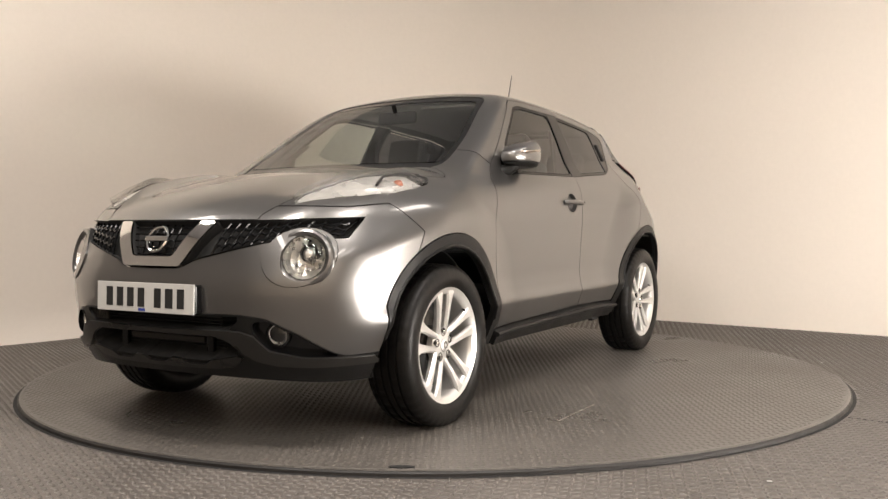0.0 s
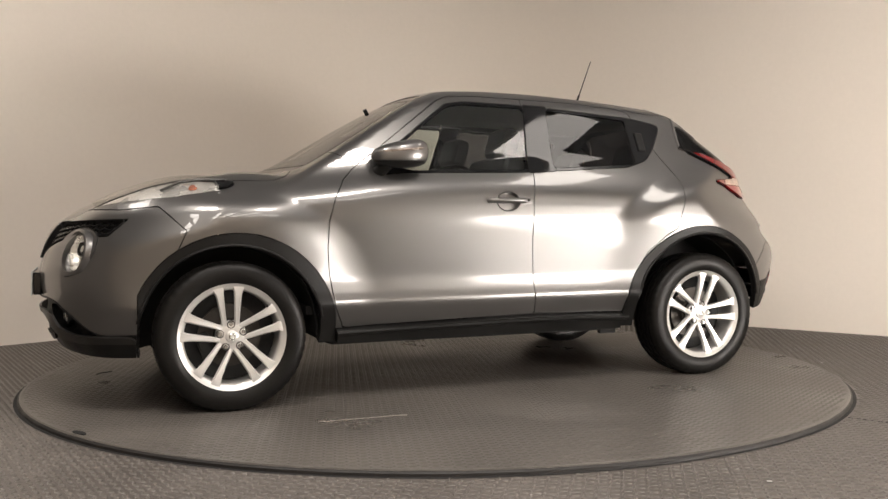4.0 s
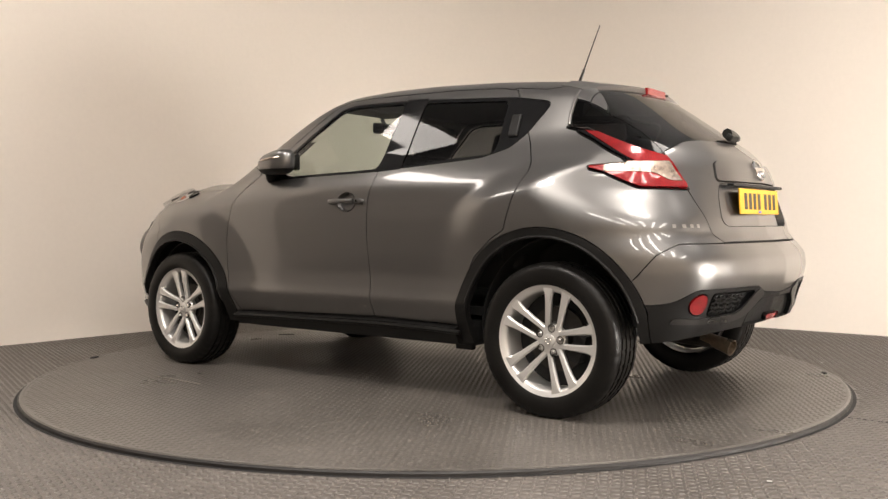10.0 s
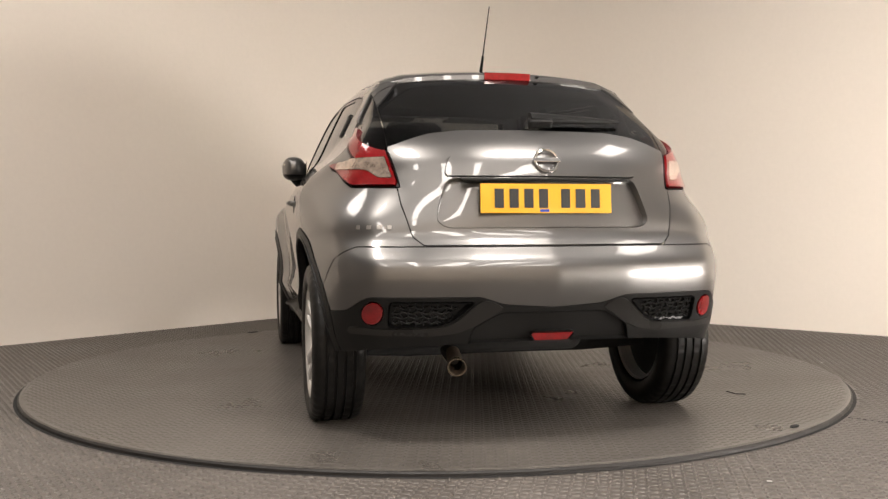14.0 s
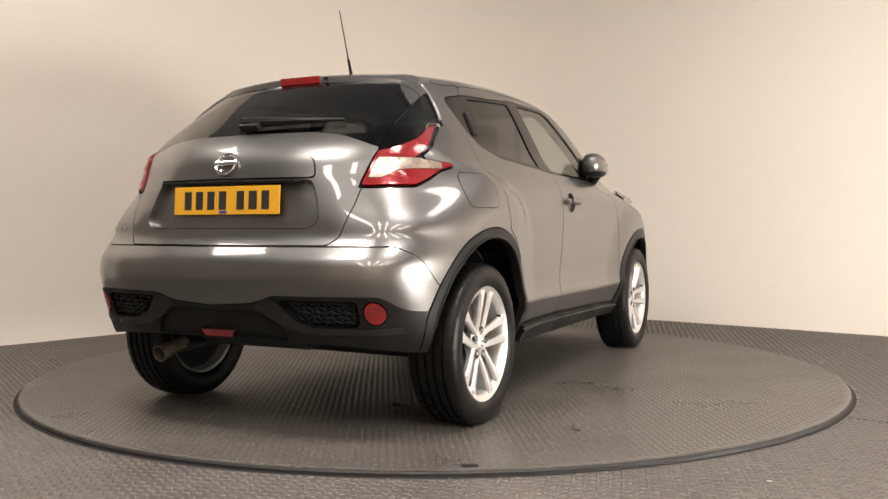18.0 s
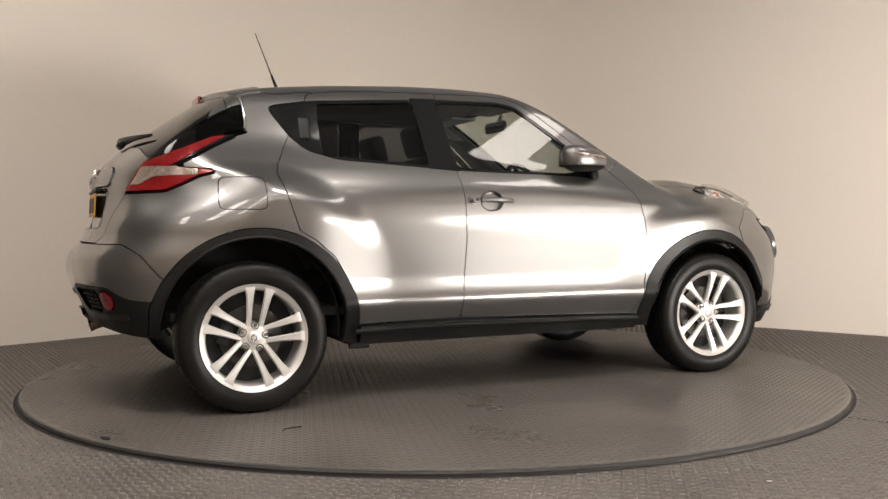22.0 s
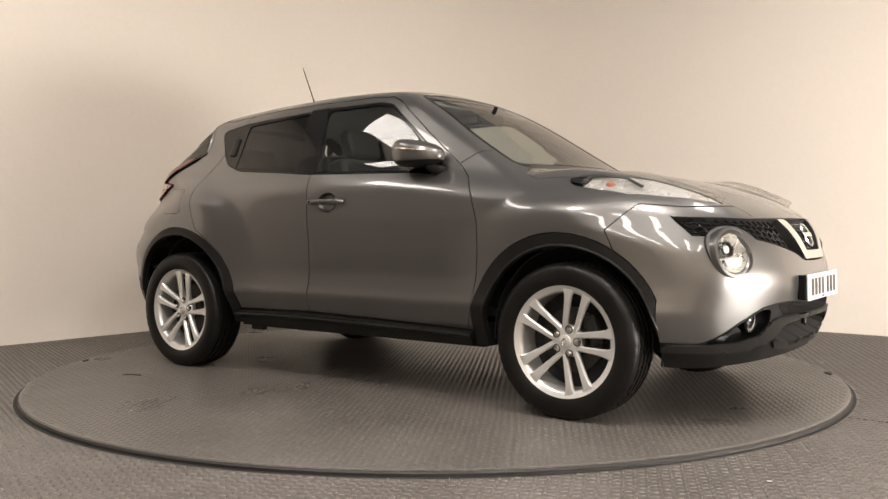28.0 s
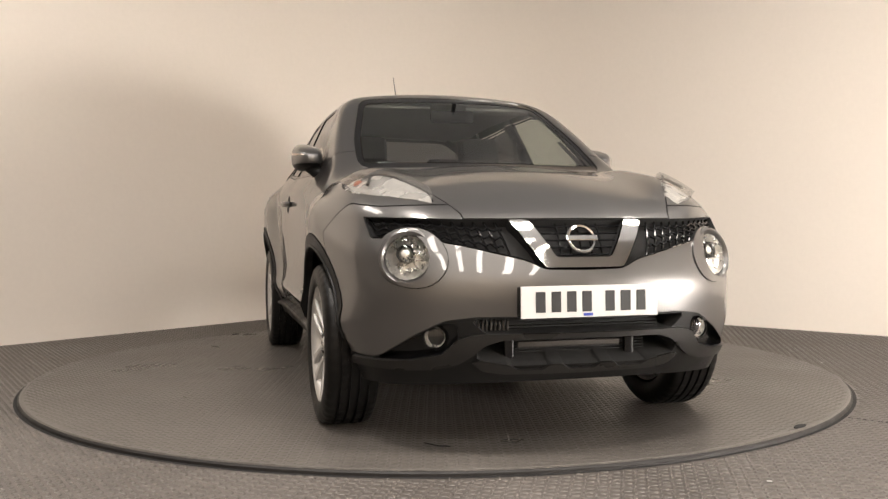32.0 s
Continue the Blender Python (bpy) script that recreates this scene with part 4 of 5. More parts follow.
# roof spoiler with the high brake lamp
def spoiler():
    bm = bmesh.new()
    rows = []
    for i in range(33):
        y = -0.535 + 1.07 * i / 32
        xr = -1.364 + 0.33 * y * y
        x0 = -1.16
        row = []
        for j in range(9):
            x = x0 + (xr - x0) * j / 8
            z = float(roof(np.array(x))) - 0.13 * y * y + 0.006 - 0.014 * (j / 8) ** 2 - 0.22 * max(0, abs(y) - 0.44)
            row.append(bm.verts.new((x, y, z)))
        z = row[-1].co.z
        ext = max(0.0, abs(y) - 0.41) / 0.125
        row.append(bm.verts.new((xr - 0.009, y, z - 0.008)))
        row.append(bm.verts.new((xr - 0.014 - 0.004 * ext, y + 0.03 * ext * (1 if y > 0 else -1), z - 0.047 - 0.080 * ext)))
        row.append(bm.verts.new((xr - 0.004 - 0.004 * ext, y + 0.03 * ext * (1 if y > 0 else -1), z - 0.052 - 0.085 * ext)))
        row.append(bm.verts.new((xr + 0.06, y, z - 0.020 - 0.05 * ext)))
        rows.append(row)
    for a, b in zip(rows, rows[1:]):
        for j in range(len(a) - 1):
            bm.faces.new((a[j], b[j], b[j + 1], a[j + 1]))
    bm.faces.new(rows[0])
    bm.faces.new(rows[-1][::-1])
    bmesh.ops.recalc_face_normals(bm, faces=bm.faces[:])
    return bm


sp = part("roof_spoiler", spoiler(), M["paint"], car, "grey roof spoiler", smooth=True)
part("brake_lamp", box(0.016, 0.205, 0.033, 0.004, (-1.374, 0.0, 1.459)), M["red"], sp, "red high brake lamp")
part("washer_jet", box(0.012, 0.016, 0.012, 0.003, (-1.374, -0.135, 1.461)), M["gloss_black"], sp)

for side in (1, -1):
    fin = [on_side(x, z, side, 0.001)[0] for x, z in ((-1.256, 1.262), (-1.252, 1.30), (-1.254, 1.34), (-1.257, 1.38), (-1.260, 1.42))]
    part("fin", tube(fin, 0.008, 8), M["paint"], sp, smooth=True)

# aerial
part("aerial", tube([(-0.948, 0, 1.525), (-0.957, -0.001, 1.556), (-0.984, -0.003, 1.620)], 0.0105, 10, 0.006), M["gloss_black"], car, "thin black roof aerial", smooth=True)
part("aerial_mast", tube([(-0.960, -0.001, 1.560), (-1.0, -0.004, 1.66), (-1.069, -0.010, 1.832)], 0.0042, 8, 0.0022), M["gloss_black"], bpy.data.objects["aerial"], smooth=True)

# rear wiper
p, n = on_rear(0.0, 1.205, 0.02)
wiper = part("rear_wiper", box(0.10, 0.035, 0.035, 0.012, (0.02, 0, 0)), M["black"], tailgate, "black rear wiper arm", seated(p, n))
ptsw = [on_rear(0.02 - 0.052 * k, 1.215 + 0.002 * k, 0.030 - 0.002 * k)[0] for k in range(9)]
part("wiper_blade", tube(ptsw, 0.024, 8, 0.007), M["black"], car, "black rear wiper blade", smooth=True)

# door handles, mirrors
for k, side in enumerate((1, -1)):
    pts = [on_side(x, 0.940, side, o)[0] for x, o in ((0.018, 0.002), (0.005, 0.020), (-0.04, 0.030), (-0.09, 0.033), (-0.14, 0.030), (-0.165, 0.028))]
    part("door_handle", tube(pts, 0.0125, 12), M["paint"], fd[k], "grey door handle", smooth=True)
    p, n = on_side(-0.188, 0.940, side, 0.012)
    part("lock_cap", box(0.048, 0.028, 0.04, 0.011), M["paint"], fd[k], "", seated(p, n))
    part("key_slot", box(0.008, 0.010, 0.003, 0.0, (0, 0, 0.021)), M["gloss_black"], fd[k], "", seated(p, n))

    mirror = empty("door_mirror", car)
    mirror["label"] = "folded grey door mirror on a black foot"

    def pod(low, high):
        bm = bmesh.new()
        bmesh.ops.create_uvsphere(bm, u_segments=36, v_segments=22, radius=1)
        for v in bm.verts:
            x, y, z = [math.copysign(abs(q) ** 0.74, q) for q in v.co]
            tall = 0.064 - 0.016 * x
            v.co = (0.465 + x * 0.138, side * (0.790 + y * 0.072 * (1 - 0.25 * x * x) - 0.012 * x), 1.160 - 0.012 * x + z * tall)
        for cut, nrm in ((low, (0, 0, -1)), (high, (0, 0, 1))):
            if cut is not None:
                bmesh.ops.bisect_plane(bm, geom=bm.verts[:] + bm.edges[:] + bm.faces[:], plane_co=(0, 0, cut), plane_no=nrm, clear_outer=True)
        bmesh.ops.recalc_face_normals(bm, faces=bm.faces[:])
        return bm

    part("mirror_cap", pod(1.128, None), M["paint"], mirror, "grey painted mirror cap", smooth=True)
    part("mirror_base", pod(None, 1.126), M["black"], mirror, "black lower mirror shell", smooth=True)
    ind = [(0.465 + 0.130 * q, side * (0.790 + 0.0715 * (1 - 0.25 * q * q) * math.sqrt(max(0.0, 1 - abs(q) ** 3)) - 0.012 * q), 1.178 - 0.012 * q) for q in (-0.85, -0.6, -0.3, 0.0, 0.3, 0.6, 0.85, 0.97)]
    part("indicator", tube(ind, 0.006, 6), M["clear_lens"], mirror, "clear indicator strip", smooth=True)
    part("mirror_glass", box(0.17, 0.004, 0.085, 0.0, (0.44, side * 0.722, 1.165)), M["chrome"], mirror, "mirror glass folded to the window")
    part("mirror_foot", tube([(0.56, side * 0.725, 1.075), (0.545, side * 0.755, 1.085), (0.52, side * 0.790, 1.115)], 0.034, 12, 0.026), M["black"], mirror, "black mirror foot", smooth=True)
    # hidden rear door pull
    p, n = on_side(-0.985, 1.275, side, 0.002)
    part("door_pull", box(0.050, 0.115, 0.012, 0.008), M["black"], rd[k], "black hidden door pull", seated(p, n) @ pose(0, 0, 0, 0, 0, 0))

# raised edges of the cladding
for side in (1, -1):
    part("sill_lip", tube([on_side(x, z, side, 0.027)[0] for x, z in ((0.79, 0.332), (0.5, 0.336), (0.1, 0.342), (-0.25, 0.348), (-0.55, 0.347), (-0.80, 0.343))], 0.011, 8), M["black"], car, "raised black lip of the sill cladding", smooth=True)
    for (cx, cz), reach in OPENING.values():
        arc = [on_side(cx + (reach + 0.006) * math.cos(radians(a)), cz + (reach + 0.006) * math.sin(radians(a)), side, 0.003)[0] for a in range(10, 171, 8)]
        part("arch_lip", tube(arc, 0.007, 8), M["black"], car, "rolled black lip of the wheel arch", smooth=True)

# exhaust
part("exhaust_tip", lathe([(0.026, -0.14), (0.031, -0.03), (0.036, 0.0), (0.032, 0.0), (0.028, -0.03), (0.024, -0.14)], 28), M["pipe"], car, "round stained steel exhaust tip", seated((-1.885, 0.352, 0.297), (-1, 0.12, -0.28)), smooth=True)
part("exhaust_pipe", tube([(-1.80, 0.345, 0.31), (-1.6, 0.33, 0.32), (-1.4, 0.2, 0.33)], 0.022, 10), M["steel"], car, "dull exhaust pipe", smooth=True)
part("silencer", lathe([(0.0, -0.28), (0.09, -0.27), (0.10, -0.25), (0.10, 0.25), (0.09, 0.27), (0, 0.28)], 20), M["dark"], car, "dark silencer box", pose(-1.60, 0.05, 0.41, 90, 0, 0), smooth=True)


# ------------------------------------------------------------------ wheels
def tyre_mesh():
    r = 0.333
    prof = [(0.232, -0.096), (0.248, -0.104), (0.275, -0.108), (0.300, -0.106), (0.318, -0.099), (0.328, -0.088), (0.3315, -0.072)]
    for g in (-0.055, -0.018, 0.018, 0.055):
        prof += [(r, g - 0.006), (r - 0.009, g - 0.0045), (r - 0.009, g + 0.0045), (r, g + 0.006)]
    prof += [(0.3315, 0.072), (0.328, 0.088), (0.318, 0.099), (0.300, 0.106), (0.275, 0.108), (0.250, 0.104), (0.238, 0.096)]
    steps = 192
    verts, faces = [], []
    n = len(prof)
    for i in range(steps):
        a = 2 * math.pi * i / steps
        for rr, h in prof:
            if 0.066 < abs(h) < 0.10 and rr > 0.31 and i % 4 == 0:
                rr -= 0.0025
            elif 0.020 < abs(h) < 0.052 and rr > 0.33 and (i + 2) % 6 == 0:
                rr -= 0.004
            verts.append((rr * math.cos(a), rr * math.sin(a), h))
    for i in range(steps):
        k = (i + 1) % steps
        for j in range(n - 1):
            faces.append((i * n + j, k * n + j, k * n + j + 1, i * n + j + 1))
    me = mesh_of("tyre", verts, faces, M["rubber"])
    me.set_sharp_from_angle(angle=radians(40))
    return me


def spoke_bm(sign):
    """One spoke of a pair, along +y, its face towards +z."""
    bm = bmesh.new()
    rings = []
    for r, off, w, zf, d in ((0.040, 0.024, 0.026, 0.066, 0.035), (0.075, 0.029, 0.025, 0.073, 0.030), (0.12, 0.033, 0.028, 0.080, 0.026), (0.170, 0.038, 0.034, 0.087, 0.024), (0.197, 0.042, 0.041, 0.090, 0.024), (0.217, 0.047, 0.058, 0.090, 0.024), (0.233, 0.053, 0.078, 0.088, 0.022)):
        x = sign * off
        ring = [(x - w / 2, zf - 0.009), (x - w / 2 + 0.006, zf), (x + w / 2 - 0.006, zf), (x + w / 2, zf - 0.009), (x + w / 2 - 0.004, zf - d), (x - w / 2 + 0.004, zf - d)]
        rings.append([bm.verts.new((u, r, h)) for u, h in ring])
    for a, b in zip(rings, rings[1:]):
        for k in range(6):
            bm.faces.new((a[k], a[(k + 1) % 6], b[(k + 1) % 6], b[k]))
    bm.faces.new(rings[0])
    bm.faces.new(rings[-1])
    bmesh.ops.recalc_face_normals(bm, faces=bm.faces[:])
    return bm


def wheel(at, side):
    hub = empty("wheel", car, Matrix.Translation((at[0], side * 0.7475, at[1])) @ pose(0, 0, 0, -90 if side > 0 else 90, 0, 0))
    put("tyre", tyre_mesh(), hub, "black rubber tyre")
    part("rim", lathe([(0.224, -0.092), (0.212, -0.085), (0.205, 0.0), (0.207, 0.066), (0.211, 0.081), (0.219, 0.088), (0.236, 0.093), (0.243, 0.098), (0.247, 0.095), (0.243, 0.088), (0.236, 0.086)], 72), M["alloy"], hub, "silver alloy rim", smooth=True)
    for k in range(5):
        turn = pose(0, 0, 0, 0, 0, 72 * k + SPIN[at, side])
        for sign in (-1, 1):
            part("spoke", spoke_bm(sign), M["alloy"], hub, "", turn, smooth=True)
        part("wheel_nut", lathe([(0.0, 0.078), (0.007, 0.078), (0.009, 0.074), (0.009, 0.055)], 6), M["chrome"], hub, "", turn @ Matrix.Translation((0, 0.054, 0)))
        part("nut_well", lathe([(0.018, 0.071), (0.0145, 0.0725), (0.013, 0.060), (0.0, 0.060)], 18), M["steel"], hub, "", turn @ Matrix.Translation((0, 0.054, 0)), smooth=True)
    part("hub_boss", lathe([(0.0, 0.070), (0.045, 0.070), (0.062, 0.066), (0.070, 0.055), (0.070, 0.03)], 40), M["alloy"], hub, smooth=True)
    part("hub_cap", lathe([(0.0, 0.079), (0.020, 0.0785), (0.027, 0.075), (0.029, 0.066)], 32), M["alloy"], hub, "silver hub cap", smooth=True)
    part("hub_mark", lathe([(0.010, 0.0795), (0.0125, 0.0815), (0.015, 0.0795)], 24), M["chrome"], hub, "plain chrome ring badge", smooth=True)
    part("brake_disc", lathe([(0.0, 0.012), (0.07, 0.012), (0.075, 0.0), (0.14, 0.0), (0.14, -0.02), (0.0, -0.02)], 48), M["steel"], hub, "dull steel brake disc", smooth=True)
    part("caliper", box(0.06, 0.13, 0.07, 0.015, (0.115, 0.01, 0.0)), M["dark"], hub, "dark brake caliper", pose(0, 0, 0, 0, 0, 20 if at[0] > 0 else 160))
    part("wheel_back", lathe([(0.0, -0.03), (0.206, -0.03), (0.206, -0.035), (0, -0.04)], 40), M["dark"], hub, "dark wheel inside")
    part("valve", tube([(0.207, 0, 0.07), (0.200, 0, 0.086)], 0.004, 8), M["gloss_black"], hub, "", pose(0, 0, 0, 0, 0, 36 + SPIN[at, side]))


SPIN = {(FA, 1): 184, (RA, 1): 167, (FA, -1): -17, (RA, -1): -7}
for at in (FA, RA):
    for side in (1, -1):
        wheel(at, side)


def liner(at, side):
    """Dark liner of a wheel arch."""
    rim_y = 0.735 if at is FA else 0.70
    at, reach = OPENING[at]
    bm = lathe([(reach, 0.46), (reach + 0.008, 0.46), (reach + 0.008, rim_y), (reach, rim_y), (reach, 0.46)], 28, -12 if at[0] > 0 else -8, 196 if at[0] > 0 else 183)
    bmesh.ops.rotate(bm, verts=bm.verts[:], cent=(0, 0, 0), matrix=Matrix.Rotation(radians(90), 3, "X"))
    bmesh.ops.scale(bm, verts=bm.verts[:], vec=(1, -side, 1))
    bmesh.ops.recalc_face_normals(bm, faces=bm.faces[:])
    part("arch_liner", bm, M["dark"], car, "dark wheel arch liner", Matrix.Translation((at[0], 0, at[1])), smooth=True)
    part("liner_wall", lathe([(0.0, 0), (reach + 0.008, 0), (reach + 0.008, 0.006), (0, 0.006)], 28, -12 if at[0] > 0 else -8, 196 if at[0] > 0 else 183), M["dark"], car, "dark inner arch wall", Matrix.Translation((at[0], 0.46 * side, at[1])) @ pose(0, 0, 0, 90, 0, 0))


for at in (FA, RA):
    for side in (1, -1):
        liner(at, side)

part("underbody", box(1.62, 1.46, 0.12, 0.03, (0.0, 0, 0.315)), M["dark"], car, "dark underbody tray")
part("front_tray", box(0.95, 0.86, 0.16, 0.03, (1.38, 0, 0.335)), M["dark"], car, "dark engine undertray")
part("rear_tray", box(0.85, 0.86, 0.14, 0.03, (-1.30, 0, 0.445)), M["dark"], car, "dark rear floor")
part("rear_axle", tube([(-1.265, -0.68, 0.30), (-1.22, -0.4, 0.28), (-1.20, 0, 0.28), (-1.22, 0.4, 0.28), (-1.265, 0.68, 0.30)], 0.035, 10), M["dark"], car, "dark rear axle beam", smooth=True)
for side in (1, -1):
    part("jack_point", box(0.10, 0.03, 0.05, 0.008, (-0.74, 0.70 * side, 0.262)), M["dark"], car)

# ------------------------------------------------------------------ inside the car
part("cabin_floor", box(2.5, 1.36, 0.04, 0.0, (-0.35, 0, 0.42)), M["cabin"], car, "dark cabin floor")
dash = box(0.50, 1.30, 0.34, 0.08, (0.66, 0, 0.90), 4)
part("dashboard", dash, M["cabin"], car, "dark dashboard", smooth=True)
part("dash_hood", box(0.20, 0.34, 0.10, 0.04, (0.50, -0.34, 1.05), 3), M["cabin"], car, "dark instrument hood", smooth=True)
part("parcel_shelf", box(0.55, 1.12, 0.03, 0.01, (-1.36, 0, 1.06)), M["cabin"], car, "dark parcel shelf")


def seat(x, y, w, tall, lean):
    s = empty("seat", car)
    s["label"] = "dark cloth seat"
    part("cushion", box(0.50, w, 0.16, 0.05, (x + 0.16, y, 0.60), 3), M["cabin"], s, smooth=True)
    bm = box(0.13, w, tall, 0.05, (0, 0, tall / 2), 3)
    part("seat_back", bm, M["cabin"], s, "", pose(x - 0.10, y, 0.62, 0, -lean, 0), smooth=True)
    tx = x - 0.10 - math.sin(radians(lean)) * (tall + 0.10)
    tz = 0.62 + math.cos(radians(lean)) * (tall + 0.10)
    for dy in ((0.0,) if w < 0.7 else (-0.36, 0.36)):
        part("headrest", box(0.10, 0.25, 0.17, 0.045, (0, 0, 0), 3), M["cabin"], s, "", pose(tx, y + dy, tz - 0.01, 0, -lean, 0), smooth=True)
    return s


seat(0.0, 0.35, 0.50, 0.58, 16)
seat(0.0, -0.35, 0.50, 0.58, 16)
seat(-0.82, 0.0, 1.24, 0.52, 18)
sw = empty("steering_wheel", car, pose(0.36, -0.35, 0.99, 0, 68 - 90 - 90, 0))
sw["label"] = "black steering wheel"
ring = [(0.175 * math.cos(a), 0.175 * math.sin(a), 0) for a in [2 * math.pi * i / 36 for i in range(37)]]
part("wheel_ring", tube(ring, 0.015, 10), M["gloss_black"], sw, smooth=True)
part("wheel_boss", box(0.16, 0.14, 0.05, 0.03, (0, 0, 0.01), 3), M["gloss_black"], sw, smooth=True)
for a in (0, 180, 270):
    part("wheel_arm", box(0.13, 0.03, 0.02, 0.006, (0.11, 0, 0)), M["gloss_black"], sw, "", pose(0, 0, 0, 0, 0, a))
part("rear_view_mirror", box(0.03, 0.24, 0.065, 0.02, (0.36, 0, 1.40), 3), M["gloss_black"], car, "black rear-view mirror", smooth=True)
part("mirror_stalk", tube([(0.40, 0, 1.47), (0.37, 0, 1.41)], 0.012, 8), M["gloss_black"], car)
for side in (1, -1):
    part("sun_visor", box(0.16, 0.40, 0.015, 0.006, (0.20, 0.30 * side, 1.455)), M["headliner"], car, "grey sun visor", pose(0, 0, 0, 0, 0, 0))
    part("belt", tube([(-0.32, 0.60 * side, 1.36), (-0.34, 0.64 * side, 1.0), (-0.3, 0.66 * side, 0.6)], 0.014, 4), M["cabin"], car, "dark seat belt")

# ------------------------------------------------------------------ floor and turntable
def studs(name, inside, x0, x1, y0, y1, pitch, z, mat, parent=None, rise=0.005, heading=0):
    """Low raised studs of a chequered rubber sheet, turned alternately."""
    gx, gy = np.arange(x0, x1, pitch), np.arange(y0, y1, pitch)
    cx, cy = np.meshgrid(gx, gy, indexing="ij")
    odd = ((np.arange(len(gx))[:, None] + np.arange(len(gy))[None, :]) % 2).ravel()
    ch, sh = math.cos(radians(heading)), math.sin(radians(heading))
    cx, cy = (cx * ch - cy * sh).ravel(), (cx * sh + cy * ch).ravel()
    keep = inside(cx, cy)
    cx, cy, odd = cx[keep], cy[keep], odd[keep]
    a = np.where(odd == 1, radians(45 + heading), radians(heading - 45))
    l, w, h = pitch * 0.54, pitch * 0.20, rise
    base = np.array([(-l, 0, 0), (-l * 0.5, -w, 0), (l * 0.5, -w, 0), (l, 0, 0), (l * 0.5, w, 0), (-l * 0.5, w, 0), (-l * 0.55, 0, h), (l * 0.55, 0, h)])
    tris = np.array([(0, 1, 6), (1, 2, 7), (1, 7, 6), (2, 3, 7), (3, 4, 7), (4, 5, 6), (4, 6, 7), (5, 0, 6)])
    c, s = np.cos(a)[:, None], np.sin(a)[:, None]
    v = np.stack([cx[:, None] + base[:, 0] * c - base[:, 1] * s, cy[:, None] + base[:, 0] * s + base[:, 1] * c, z + np.broadcast_to(base[:, 2], (len(cx), 8))], -1).reshape(-1, 3)
    t = (np.arange(len(cx))[:, None, None] * 8 + tris).reshape(-1, 3)
    me = bpy.data.meshes.new(name)
    me.vertices.add(len(v))
    me.vertices.foreach_set("co", v.ravel())
    me.loops.add(t.size)
    me.loops.foreach_set("vertex_index", t.ravel())
    me.polygons.add(len(t))
    me.polygons.foreach_set("loop_start", np.arange(len(t)) * 3)
    me.update(calc_edges=True)
    me.materials.append(mat)
    me.shade_smooth()
    return tagged(put(name, me, parent), "low raised studs of the rubber sheet", kind="stuff")


floor = tagged(part("floor", box(15, 15, 0.1, 0, (0, -2, FLOOR - 0.05)), M["floor"]), "grey chequered rubber studio floor", "floor", kind="structure")
studs("floor_studs", lambda x, y: (np.hypot(x, y) > 2.23) & (y > -3.1) & (np.abs(x) < 0.56 * (y + 5.6)) & (1.094 * x + 4.475 - y > 0.04) & (4.17 - 0.8125 * x - y > 0.04), -4.6, 4.6, -4.6, 4.6, 0.0285, FLOOR - 0.0002, M["floor"], floor, 0.005, 33)
turntable = tagged(empty("turntable"), "round grey rubber-topped turntable with black edge", "turntable")
deck = part("deck", lathe([(0, -0.004), (0, 0.0), (2.190, 0.0), (2.197, -0.003)], 160), M["table"], turntable, smooth=False)
studs("deck_studs", lambda x, y: np.hypot(x, y) < 2.17, -2.2, 2.2, -2.2, 2.2, 0.0285, -0.0002, M["table"], deck, 0.0028, 30)
part("edge", lathe([(2.19, -0.003), (2.199, -0.004), (2.205, -0.010), (2.206, -0.022), (2.20, -0.03)], 160), M["rim_edge"], turntable, "black rubber edge")
part("edge_strip", lathe([(2.178, 0.0005), (2.180, 0.0022), (2.190, 0.0022), (2.194, 0.0)], 160), M["table"], turntable, "worn grey strip along the edge")
tagged(part("gap_ring", lathe([(2.204, FLOOR + 0.0015), (2.222, FLOOR + 0.0015)], 160), M["dark"]), "dark gap between turntable and floor", "gap", kind="structure")
# marks on the deck: a slot by the edge, scuffs and a scratch
slot_hole = prism([(0.045 * math.cos(a), 0.016 * math.sin(a)) for a in [2 * math.pi * k / 16 for k in range(16)]], 0.0058)
part("lifting_slot", slot_hole, M["dark"], turntable, "dark lifting slot by the edge", pose(1.92, 1.01, 0, 0, 0, 118))
slot_hole = prism([(0.030 * math.cos(a), 0.012 * math.sin(a)) for a in [2 * math.pi * k / 16 for k in range(16)]], 0.0058)
part("lifting_slot", slot_hole, M["dark"], turntable, "dark lifting slot by the edge", pose(-1.87, -1.066, 0, 0, 0, 118))
part("scratch", tube([(1.00, 1.194, 0.004), (0.85, 1.196, 0.0042), (0.61, 1.202, 0.004)], 0.0018, 4), M["scuff"], turntable, "pale scratch in the rubber")
part("scratch", tube([(-1.22, -1.25, 0.004), (-1.20, -1.21, 0.0042), (-1.13, -1.20, 0.004)], 0.0025, 4), M["dark"], turntable, "dark scuff in the rubber")
part("scratch", tube([(1.84, -0.44, 0.004), (1.82, -0.48, 0.0042), (1.76, -0.52, 0.004)], 0.0025, 4), M["dark"], turntable, "dark scuff in the rubber")
# floor seam and small litter
part("floor_seam", tube([(1.79, -1.33, FLOOR), (2.5, -1.93, FLOOR), (3.2, -2.5, FLOOR)], 0.003, 4), M["dark"], floor, "dark joint between rubber sheets")
for x, y in ((2.34, 0.19), (1.09, -2.13 - 0.15)):
    tagged(part("paper_scrap", box(0.016, 0.010, 0.002, 0, (x, y, FLOOR + 0.003)), M["plate_white"]), "tiny white paper scrap on the floor", "litter")

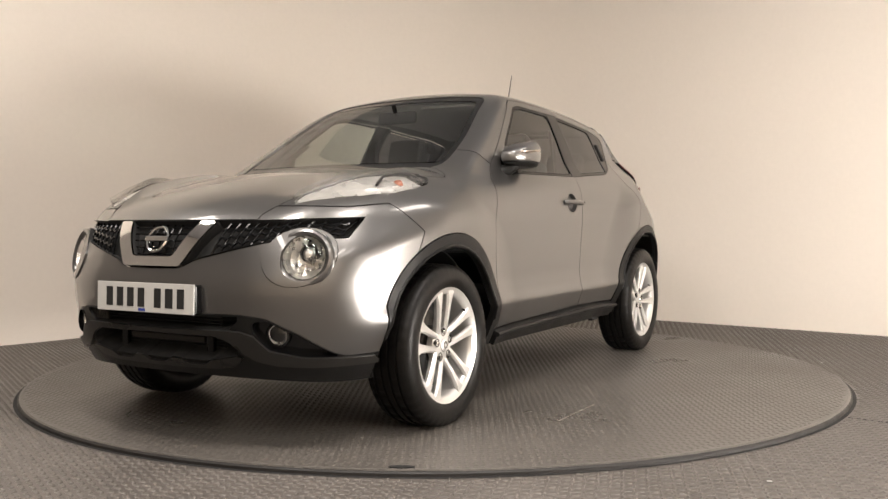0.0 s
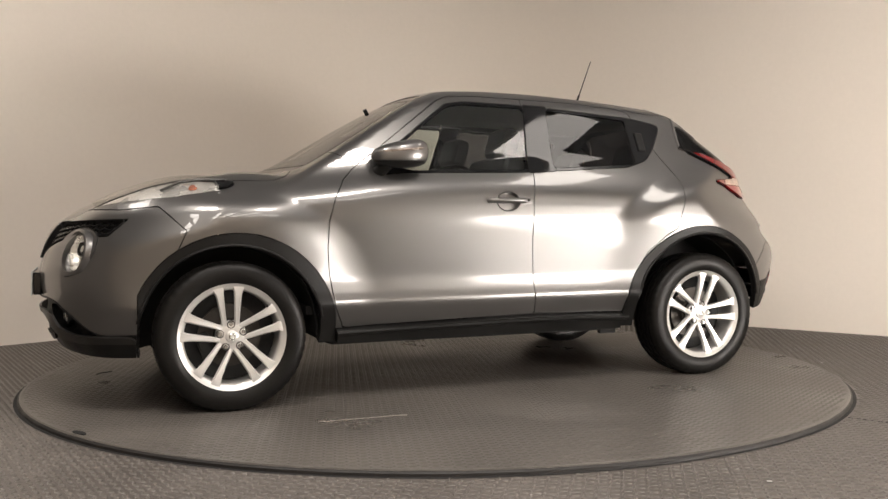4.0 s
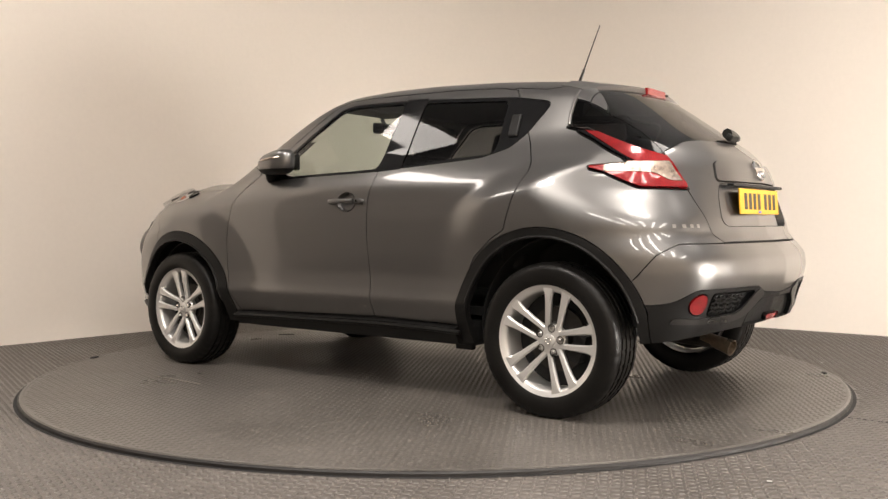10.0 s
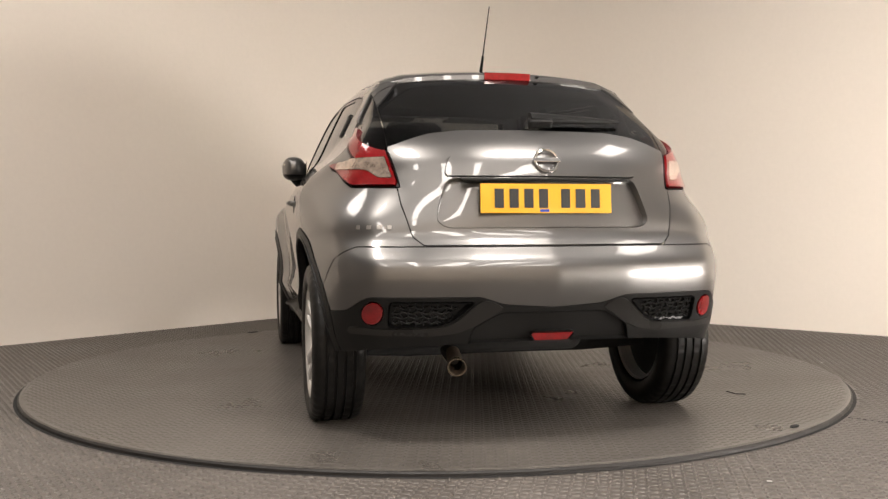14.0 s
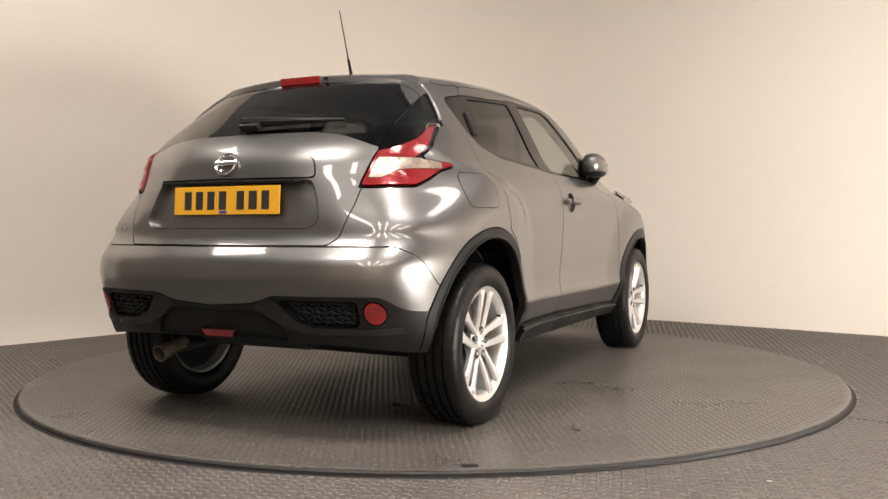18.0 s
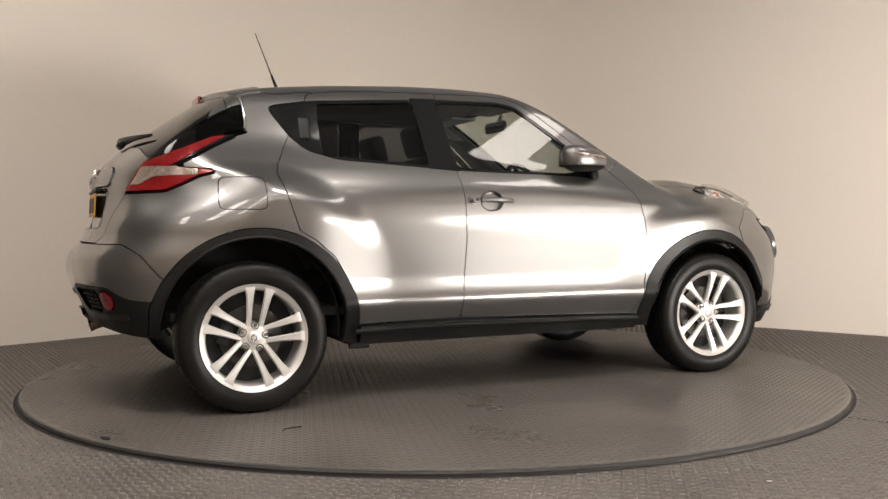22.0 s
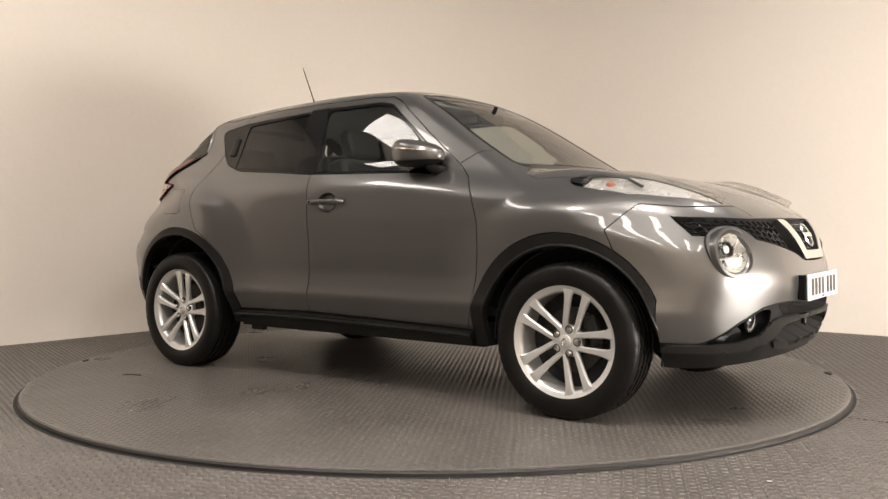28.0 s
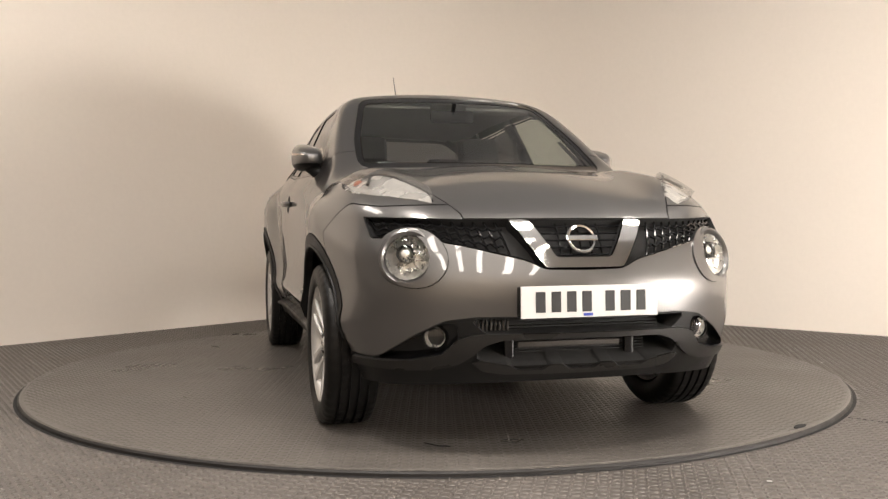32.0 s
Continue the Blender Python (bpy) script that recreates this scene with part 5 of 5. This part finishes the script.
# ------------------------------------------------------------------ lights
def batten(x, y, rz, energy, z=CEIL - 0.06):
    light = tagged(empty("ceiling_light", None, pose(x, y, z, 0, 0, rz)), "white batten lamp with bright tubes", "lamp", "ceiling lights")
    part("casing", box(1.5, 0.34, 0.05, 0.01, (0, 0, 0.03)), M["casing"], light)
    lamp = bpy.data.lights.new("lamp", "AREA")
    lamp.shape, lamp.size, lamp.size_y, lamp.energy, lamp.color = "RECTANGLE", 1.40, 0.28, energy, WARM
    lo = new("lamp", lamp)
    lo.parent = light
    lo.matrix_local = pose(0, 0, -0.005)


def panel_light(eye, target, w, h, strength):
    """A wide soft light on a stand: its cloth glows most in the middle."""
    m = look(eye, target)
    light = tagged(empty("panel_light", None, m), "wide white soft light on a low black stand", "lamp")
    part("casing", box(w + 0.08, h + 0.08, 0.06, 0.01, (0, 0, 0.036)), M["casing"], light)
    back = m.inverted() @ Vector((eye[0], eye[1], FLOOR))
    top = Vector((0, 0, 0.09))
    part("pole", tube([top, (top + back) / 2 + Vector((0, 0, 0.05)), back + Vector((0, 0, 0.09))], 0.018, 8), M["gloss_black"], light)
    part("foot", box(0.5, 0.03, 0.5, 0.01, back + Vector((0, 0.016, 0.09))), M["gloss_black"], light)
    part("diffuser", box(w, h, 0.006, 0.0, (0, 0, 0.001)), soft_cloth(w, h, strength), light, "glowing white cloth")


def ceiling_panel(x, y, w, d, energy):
    light = tagged(empty("ceiling_panel", None, pose(x, y, CEIL - 0.03)), "bright flat ceiling panel lamp, the far left one an added fill", "lamp", "ceiling panels")
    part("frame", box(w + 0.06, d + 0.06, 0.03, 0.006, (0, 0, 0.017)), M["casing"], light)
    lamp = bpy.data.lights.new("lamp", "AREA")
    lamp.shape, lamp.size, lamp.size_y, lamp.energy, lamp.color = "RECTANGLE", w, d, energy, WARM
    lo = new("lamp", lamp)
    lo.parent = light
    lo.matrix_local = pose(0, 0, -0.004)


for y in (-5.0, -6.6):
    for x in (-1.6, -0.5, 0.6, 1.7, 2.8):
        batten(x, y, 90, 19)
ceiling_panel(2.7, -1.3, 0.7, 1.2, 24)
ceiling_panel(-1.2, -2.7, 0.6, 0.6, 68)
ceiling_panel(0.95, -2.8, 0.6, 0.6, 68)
# added fill, no known lamp here: lifts the left wall
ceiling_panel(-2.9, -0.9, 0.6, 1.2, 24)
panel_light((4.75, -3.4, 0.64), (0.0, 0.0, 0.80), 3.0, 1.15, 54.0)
# ------------------------------------------------------------------ turning
def turn_rows(offset):
    """The turntable's heading second by second, and a thing that stands off its middle."""
    rows = []
    for t, a in HEADINGS:
        r = radians(a)
        rows.append((t, pose(offset[0] * math.cos(r) - offset[1] * math.sin(r), offset[0] * math.sin(r) + offset[1] * math.cos(r), 0, 0, 0, a)))
    return rows


HEADINGS = [(0, 239.1), (1, 229.64), (2, 220.25), (3, 210.9), (4, 201.4), (5, 191.8), (6, 182.03), (7, 172.0), (8, 161.93), (9, 151.86), (10, 141.9), (11, 132.0), (12, 122.2), (13, 112.5), (14, 102.68), (15, 92.8), (16, 82.9), (17, 73.12), (18, 63.3), (19, 53.4), (20, 43.53), (21, 33.62), (22, 23.72), (23, 13.76), (24, 3.68), (25, -6.52), (26, -16.6), (27, -26.65), (28, -36.5), (29, -46.15), (30, -55.87), (31, -65.45), (32, -75.02)]


def motions():
    walk(turntable, turn_rows((0.0, 0.0)))
    walk(car, turn_rows((0.0245, -0.0111)))


motions()
